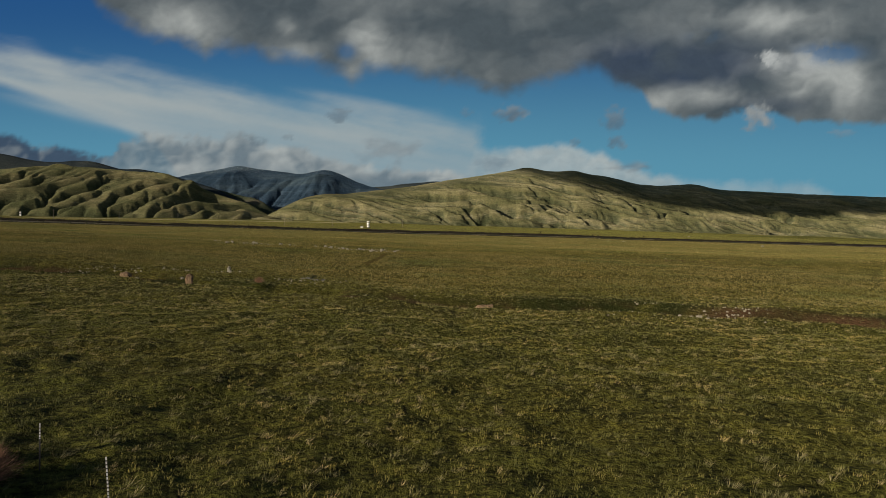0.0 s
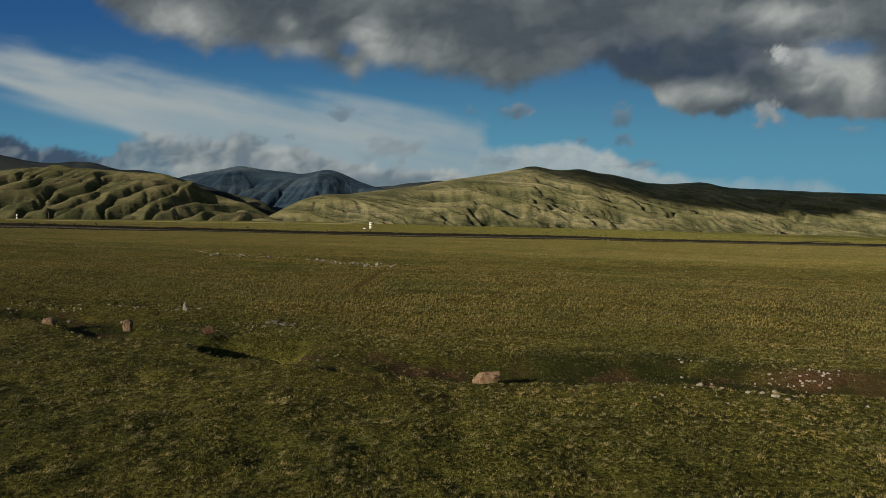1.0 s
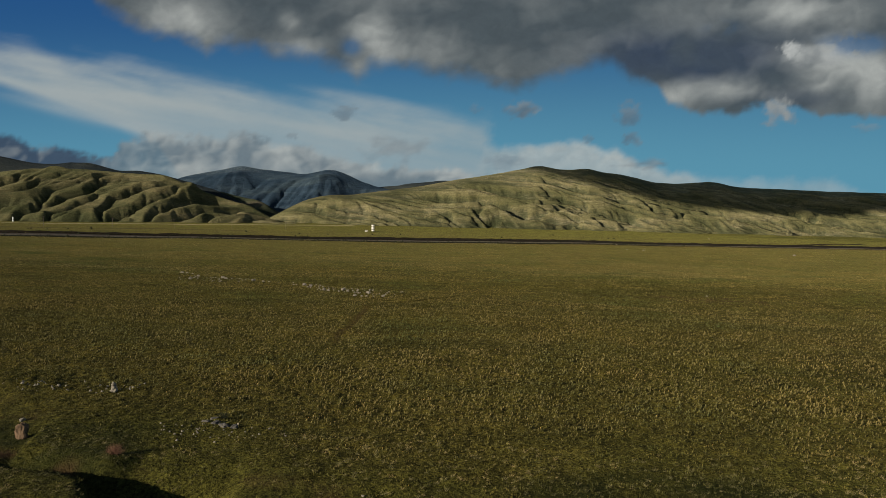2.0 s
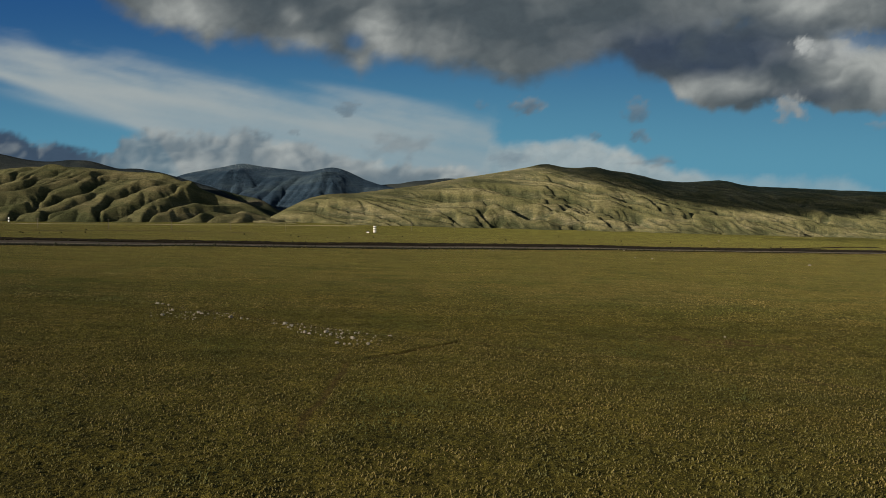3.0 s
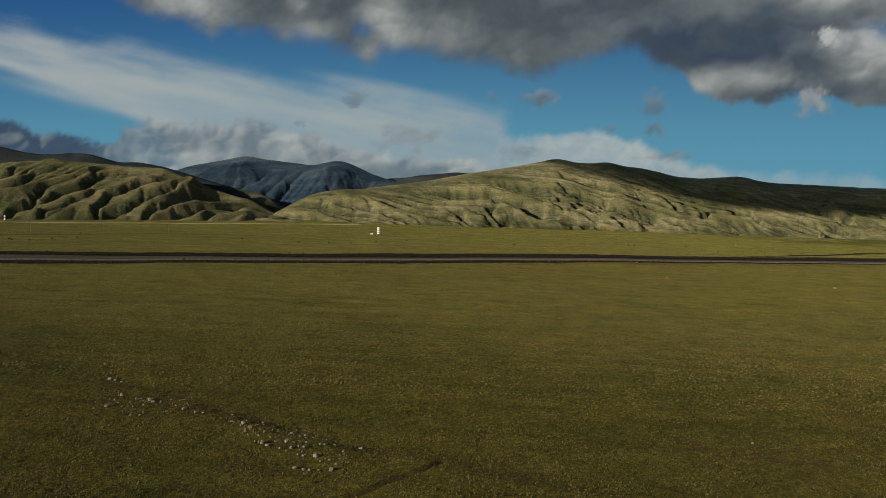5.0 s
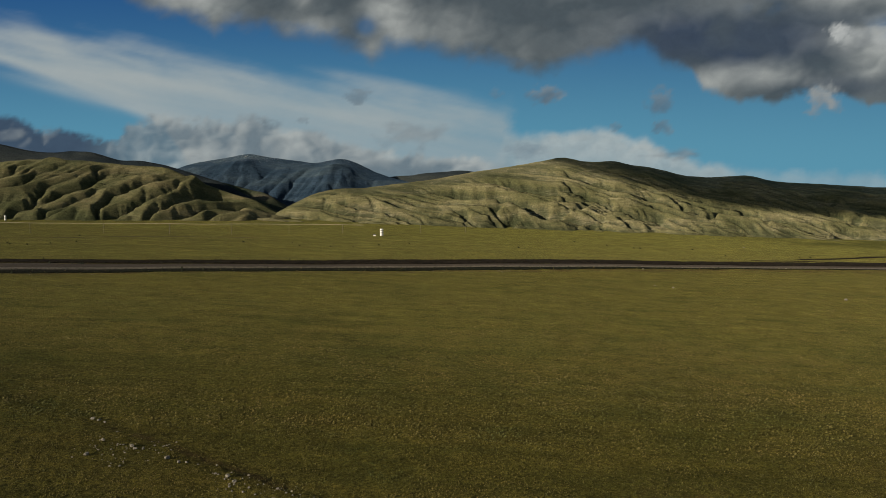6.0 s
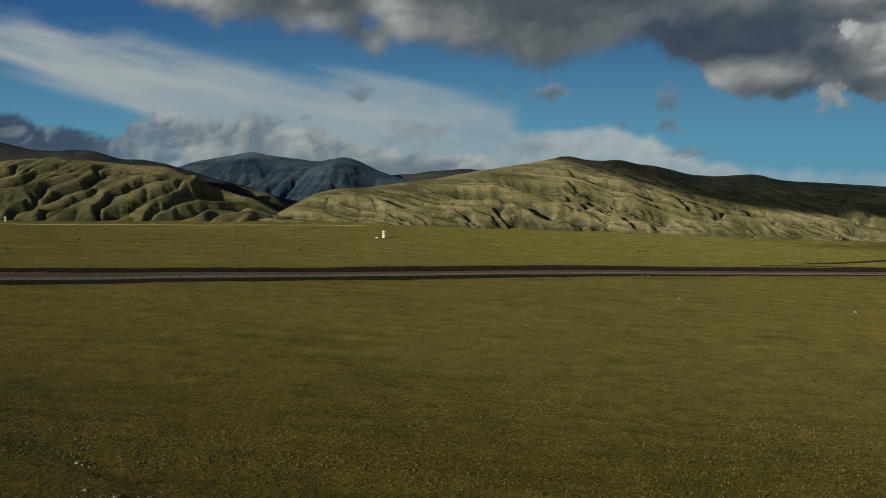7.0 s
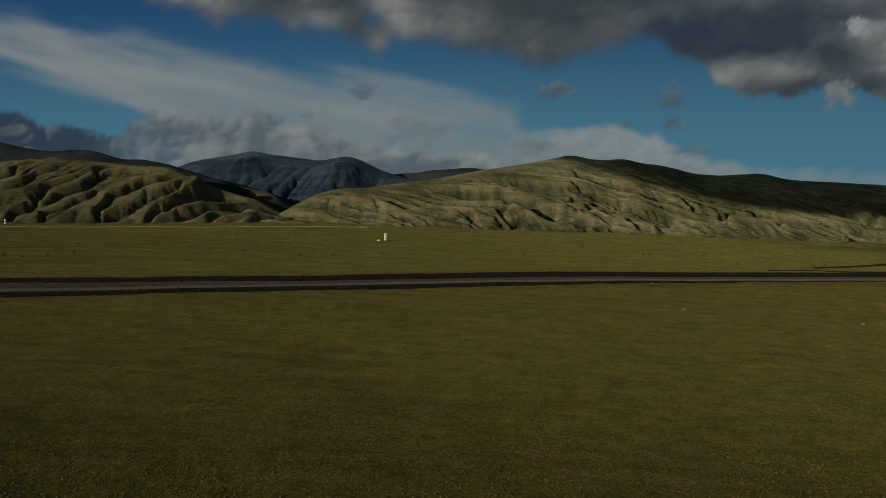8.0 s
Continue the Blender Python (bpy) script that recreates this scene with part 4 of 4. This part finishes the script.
rest(stone_mesh("boulder", 3, 0.90, 0.60, 0.54, STONE_TAN, 0.8), "boulder", 3.42, 60.3, 1.0, 8, "blocky tan boulder lying on the gully floor", "boulder")
rest(stone_mesh("standing_stone", 5, 0.42, 0.30, 0.62, STONE_TAN, 0.6), "standing_stone", -26.5, 74.3, 1.0, 20, "upright tan stone leaning on the gully slope", "boulder", tilt=-10)
rest(stone_mesh("boulder", 12, 0.55, 0.5, 0.4, STONE_TAN, 0.5), "boulder", -33.0, 73.8, 1.0, 10, "dark rounded boulder at the gully edge", "boulder")
PALE = [stone_mesh("stone", k, 0.5, 0.36, 0.28, STONE_PALE, 0.45) for k in (21, 22, 23, 24)]
TAN = [stone_mesh("stone", k, 0.5, 0.36, 0.28, STONE_TAN, 0.45) for k in (31, 32)]
BANK_STONES = [(18.1, 67.0, 0.18), (18.2, 66.6, 0.37), (19.0, 66.9, 0.18), (19.7, 66.6, 0.21), (20.1, 66.7, 0.18), (22.3, 66.1, 0.16), (17.5, 64.4, 0.30), (17.2, 61.8, 0.42), (17.9, 62.4, 0.29), (18.1, 62.4, 0.52), (17.7, 61.7, 0.23), (18.1, 61.8, 0.21), (18.6, 61.6, 0.58), (19.0, 62.8, 0.26), (19.4, 61.9, 0.31), (19.6, 61.0, 0.39), (19.6, 59.6, 0.53)]
CHAIN_STONES = [(18.8, 56.4, 0.39), (19.8, 56.7, 0.35), (19.9, 55.2, 0.51), (22.3, 60.5, 0.43), (22.7, 60.0, 0.27), (22.8, 58.7, 0.52), (20.4, 54.7, 0.29), (21.3, 55.8, 0.20), (13.1, 54.4, 0.23), (12.2, 53.8, 0.13), (12.5, 53.8, 0.21), (-8.0, 62.3, 0.30), (-7.0, 64.4, 0.25), (-2.6, 65.5, 0.2), (-9.6, 60.6, 0.6), (-28.5, 77.6, 0.5), (-33.9, 78.7, 0.6)]
SOIL_STONES = [(23.6, 64.2, 0.30), (24.4, 64.2, 0.20), (25.6, 64.5, 0.25), (25.4, 63.5, 0.29), (25.1, 62.5, 0.24), (25.6, 62.9, 0.26), (25.8, 62.8, 0.19), (26.0, 62.6, 0.29), (25.9, 63.5, 0.17), (26.1, 62.1, 0.35), (26.7, 62.9, 0.34), (27.2, 63.2, 0.29), (26.5, 61.7, 0.26)]
for k, (x, y, size) in enumerate(BANK_STONES + CHAIN_STONES + SOIL_STONES):
    tan = k in (12, 31, 43)
    rest((TAN if tan else PALE)[k % 2 if tan else k % 4], "stone", x, y, 0.9 * size, 47 * k % 360, "tan stone lying in the grassy gully" if tan else "pale weathered stone lying in the grassy gully", group="gully stones")
SLATE = stone_mesh("stone", 41, 0.6, 0.4, 0.16, STONE_GREY, 0.6)
for k, (x, y) in enumerate(((-15.2, 77.2), (-14.4, 77.0), (-13.7, 76.6), (-14.8, 77.9), (-12.9, 76.3))):
    rest(SLATE, "stone", x, y, 0.5 + 0.15 * (k % 3), 70 * k, "flat grey stone bedded in the gully slope", group="gully stones")


def cairn(x, y, label):
    """Stones set one upon another."""
    pile = new("cairn")
    pile.matrix_basis = pose(x, y, float(land(x, y)) - 0.05)
    up = 0.0
    for k, (size, shift) in enumerate(((0.62, 0.0), (0.50, 0.05), (0.44, -0.04), (0.34, 0.03), (0.28, -0.02))):
        ob = new("stone", PALE[k % 4])
        ob.parent = pile
        ob.matrix_basis = pose(shift, -shift, up, 8 * (-1) ** k, 5, 75 * k) @ Matrix.Diagonal((size, size, size * 1.25, 1))
        up += size * 0.36
    return tagged(pile, label, "cairn")


cairn(-25.8, 85.7, "small pale cairn of stacked stones above the gully")
for k, (x, y) in enumerate(ROW_STONES):
    rest(PALE[k % 4], "stone", x, y, (0.7, 1.1, 0.55, 0.8, 1.35)[k * 7 % 5] * 0.68, 61 * k % 360, "pale fieldstone in a scattered row on the plain", group="stone row", sink=-0.02)
for x, y, size in ((184.2, 410, 1.9), (107.6, 424, 1.4), (109, 496, 1.5), (210, 537, 1.5), (230, 666, 1.8), (100, 430, 1.0), (57, 182, 0.5)):
    rest(PALE[int(x) % 4], "stone", x, y, size, x * 9 % 360, "lone pale fieldstone on the open plain")


def pebbles(name, count, place, low, high, mat, label):
    """Many small stones too small to pick apart, joined."""
    base = [(1, 0, -0.3), (0.3, 0.9, -0.3), (-0.8, 0.5, -0.3), (-0.7, -0.7, -0.3), (0.4, -0.9, -0.3), (0.5, 0.2, 0.6), (-0.4, 0.3, 0.7), (-0.1, -0.5, 0.55)]
    tri = [(0, 1, 5), (1, 6, 5), (1, 2, 6), (2, 3, 6), (3, 7, 6), (3, 4, 7), (4, 0, 7), (0, 5, 7), (5, 6, 7)]
    verts, faces = [], []
    rnd = random.Random(count)
    for k in range(count):
        x, y = place(rnd)
        size, a = rnd.uniform(low, high), rnd.uniform(0, 6.28)
        z, n = float(land(x, y)), len(verts)
        for bx, by, bz in base:
            bx, by = bx * rnd.uniform(0.8, 1.2), by * rnd.uniform(0.55, 0.95)
            verts.append((x + size * (bx * math.cos(a) - by * math.sin(a)), y + size * (bx * math.sin(a) + by * math.cos(a)), z + size * (0.25 + bz)))
        faces += [tuple(n + i for i in f) for f in tri]
    return tagged(mesh_object(name, verts, faces, mat, None, False), label, "pebbles", kind="stuff")


pebbles("pebbles", 40, lambda r: (r.gauss(25.8, 2.0), r.gauss(63.2, 0.9)), 0.05, 0.14, STONE_PALE, "small pale stones on bare reddish soil")
pebbles("pebbles", 24, lambda r: (r.gauss(18, 4.0), r.gauss(58.5, 2.2)), 0.04, 0.11, STONE_PALE, "small pale stones scattered in the gully")
pebbles("pebbles", 120, lambda r: (r.uniform(-46, -24), r.gauss(86.8, 1.3)), 0.06, 0.17, STONE_PALE, "small pale stones along the gully rim")
pebbles("pebbles", 60, lambda r: (r.gauss(-14, 2.5), r.gauss(75, 1.6)), 0.04, 0.12, STONE_PALE, "small pale stones on the gully slope")
pebbles("pebbles", 90, lambda r: (lambda x: (x, float(road_mid(x)) - r.uniform(19, 33)))(r.uniform(-190, 40)), 0.10, 0.34, STONE_PALE, "pale loose stones along the near side of the road")
pebbles("pebbles", 70, lambda r: (r.gauss(-51, 4.5), r.gauss(187, 3.5)), 0.08, 0.22, STONE_PALE, "small pale stones among the fieldstones")
pebbles("pebbles", 80, lambda r: (lambda u: (-31 + 22 * u + r.gauss(0, 2.0), 178.5 - 15 * u + r.gauss(0, 2.2)))(r.random()), 0.10, 0.26, STONE_PALE, "small pale stones among the fieldstones")


# ---- fence posts and dry bush ----
def part(name, bm, mat, parent, label=""):
    me = bpy.data.meshes.new(name)
    bm.to_mesh(me)
    bm.free()
    me.materials.append(mat)
    ob = new(name, me)
    ob.parent = parent
    if label:
        ob["label"] = label
    return ob


def box(bm, x0, x1, y0, y1, z0, z1):
    made = bmesh.ops.create_cube(bm, size=1.0)["verts"]
    for v in made:
        v.co = Vector(((x0 + x1) / 2 + v.co.x * (x1 - x0), (y0 + y1) / 2 + v.co.y * (y1 - y0), (z0 + z1) / 2 + v.co.z * (z1 - z0)))
    return made


def tube(bm, r0, r1, z0, z1, sides=10):
    made = bmesh.ops.create_cone(bm, cap_ends=True, segments=sides, radius1=r0, radius2=r1, depth=z1 - z0)["verts"]
    for v in made:
        v.co.z += (z0 + z1) / 2
    return made


def fence_post(x, y, tall, lean, turn, white, label):
    post = new("fence_post")
    post.matrix_basis = pose(x, y, float(land(x, y)) - 0.02, lean[0], lean[1], turn)
    bm = bmesh.new()
    box(bm, -0.017, 0.017, -0.005, 0.005, 0, tall - white)
    box(bm, -0.005, 0.005, 0.005, 0.045, 0, tall - white)
    part("shaft", bm, STEEL, post, "dark steel shaft")
    bm = bmesh.new()
    box(bm, -0.014, 0.014, -0.005, 0.005, tall - white, tall)
    box(bm, -0.005, 0.005, 0.005, 0.027, tall - white, tall)
    for k in range(int(white / 0.07)):
        stud = bmesh.new()
        box(stud, -0.015, 0.015, -0.014, -0.005, tall - white + 0.02 + 0.07 * k, tall - white + 0.04 + 0.07 * k)
        part("stud", stud, STEEL, post)
    part("tip", bm, SHADED_WHITE, post, "mottled white painted tip, toned down for shade")
    return tagged(post, label, "fence post", "fence posts")


fence_post(-8.92, 15.6, 1.08, (0, 1.0), 20, 0.34, "dark steel fence post with a white tip in grass")
fence_post(-6.0, 12.7, 1.33, (0, -2.5), 20, 0.8, "steel fence post mostly painted white in grass")


def wooden_post(x, y, tall, turn):
    post = new("fence_post")
    post.matrix_basis = pose(x, y, float(land(x, y)) - 0.05, 1, 2, turn)
    bm = bmesh.new()
    tube(bm, 0.075, 0.062, 0, tall - 0.06, 12)
    part("shaft", bm, WOOD, post)
    bm = bmesh.new()
    tube(bm, 0.062, 0.030, tall - 0.06, tall, 12)
    part("top", bm, WOOD, post, "chamfered weathered top")
    return tagged(post, "weathered round wooden fence post standing in grass", "fence post", "fence posts")


wooden_post(-10.5, 15.2, 2.0, 10)
wooden_post(-16.0, 17.1, 2.0, 40)


def dry_bush(x, y, size, count, mat, label):
    bush = new("bush")
    bush.matrix_basis = pose(x, y, float(land(x, y)) - 0.03)
    verts, faces = [], []
    rnd = random.Random(int(abs(x * 31 + y * 17)))
    for k in range(count):
        a, up = rnd.uniform(0, 2 * math.pi), rnd.uniform(0.25, 1.35)
        d = Vector((math.cos(a) * math.cos(up), math.sin(a) * math.cos(up), math.sin(up)))
        p = Vector((rnd.uniform(-0.15, 0.15) * size, rnd.uniform(-0.15, 0.15) * size, 0))
        w = 0.008 * size
        for seg in range(3):
            q = p + d * size * rnd.uniform(0.22, 0.38)
            side = d.cross(Vector((rnd.uniform(-1, 1), rnd.uniform(-1, 1), rnd.uniform(-1, 1)))).normalized() * w
            n = len(verts)
            verts += [p - side, p + side, q + side * 0.6, q - side * 0.6]
            faces.append((n, n + 1, n + 2, n + 3))
            p, w = q, w * 0.6
            d = (d + Vector((rnd.uniform(-0.6, 0.6), rnd.uniform(-0.6, 0.6), rnd.uniform(-0.4, 0.5)))).normalized()
    twigs = mesh_object("twigs", verts, faces, mat, bush)
    return tagged(bush, label, "bush")


dry_bush(-9.6, 14.6, 0.95, 1200, TWIG, "leafless reddish brown bush beside the fence post")
dry_bush(-18.1, 69.8, 0.75, 500, TWIG, "low dry brown scrub clump in the gully")
dry_bush(-14.2, 78.0, 0.7, 260, SHRUB, "small dark shrub among flat grey stones")
dry_bush(-9.9, 11.0, 1.3, 1600, TWIG, "leafless reddish brown bush beside the fence")
dry_bush(-10.9, 12.6, 1.2, 1400, TWIG, "leafless reddish brown bush beside the fence")
dry_bush(-10.6, 15.3, 0.8, 900, TWIG, "leafless reddish brown bush beside the fence post")


# ---- far plain: towers, poles, shrubs ----
def drum_tower(x, y, wide, tall, tiers, label):
    tower = new("tower")
    tower.matrix_basis = pose(x, y, float(land(x, y)) - 0.1, 0, 0, 12)
    each = tall / tiers
    for k in range(tiers):
        bm = bmesh.new()
        tube(bm, wide / 2, wide / 2, k * each + 0.5, (k + 1) * each, 24)
        bmesh.ops.bevel(bm, geom=bm.edges[:], offset=0.06, segments=2, affect="EDGES")
        part("drum", bm, WHITE, tower)
        bm = bmesh.new()
        tube(bm, wide / 2 * 0.6, wide / 2 * 0.6, k * each, k * each + 0.52, 20)
        part("collar", bm, STEEL, tower, "dark recessed collar")
    return tagged(tower, label, "tower")


drum_tower(-66.9, 637.5, 2.7, 5.9, 4, "white tower of four stacked drums on the plain")
drum_tower(-371.7, 626.5, 1.4, 4.4, 2, "white two drum tower at the foot of the hills")


def hut(x, y, wide, deep, tall, label):
    shed = new("shed")
    shed.matrix_basis = pose(x, y, float(land(x, y)) - 0.1, 0, 0, 8)
    bm = bmesh.new()
    box(bm, -wide / 2, wide / 2, -deep / 2, deep / 2, 0, tall)
    part("wall", bm, WHITE, shed)
    bm = bmesh.new()
    for v in box(bm, -wide / 2 - 0.2, wide / 2 + 0.2, -deep / 2 - 0.2, deep / 2 + 0.2, tall, tall + 0.6):
        if v.co.z > tall + 0.3:
            v.co.y *= 0.15
    part("roof", bm, STEEL, shed, "dark pitched roof")
    return tagged(shed, label, "shed")


hut(-72.6, 636.5, 2.2, 1.6, 1.0, "small white shed beside the drum tower")


def power_pole():
    pole = new("power_pole")
    bm = bmesh.new()
    tube(bm, 0.16, 0.11, 0, 7.5, 8)
    part("mast", bm, WOOD, pole)
    bm = bmesh.new()
    box(bm, -1.0, 1.0, -0.06, 0.06, 6.9, 7.05)
    part("crossarm", bm, WOOD, pole)
    for k in (-0.85, 0.0, 0.85):
        bm = bmesh.new()
        for v in tube(bm, 0.06, 0.04, 7.05 if k else 7.5, 7.3 if k else 7.75, 6):
            v.co.x += k
        part("insulator", bm, STEEL, pole)
    return tagged(pole, "thin weathered wooden power pole on the plain", "power pole", "power line")


first = power_pole()
for k, (x, y) in enumerate(((-296, 541), (-256, 563), (-217, 583), (-178, 604), (-139, 625), (-100, 645), (-38, 668), (0, 680))):
    m = pose(x, y, float(land(x, y)) - 0.1, 0, 0, 28)
    if k:
        copy_thing(first, m)
    else:
        first.matrix_basis = m

rnd = random.Random(4)
# bush meshes stand in for the small dark dots on the plain
SPOTS = [(-264, 473), (-255, 475), (-247, 486), (-261, 539), (-270, 478), (-240, 500), (114, 640), (133, 630), (137, 631), (196, 611), (90, 655), (180, 640), (-120, 560), (-60, 570), (-90, 548), (-75, 552), (-150, 545), (-40, 590), (-110, 540), (40, 600), (255, 620), (265, 625)]
for x, y in SPOTS:
    dry_bush(x + rnd.uniform(-1, 1), y, 1.3 + 0.5 * rnd.random(), 240, SHRUB, "small dark clump on the open plain")["group"] = "plain shrubs"
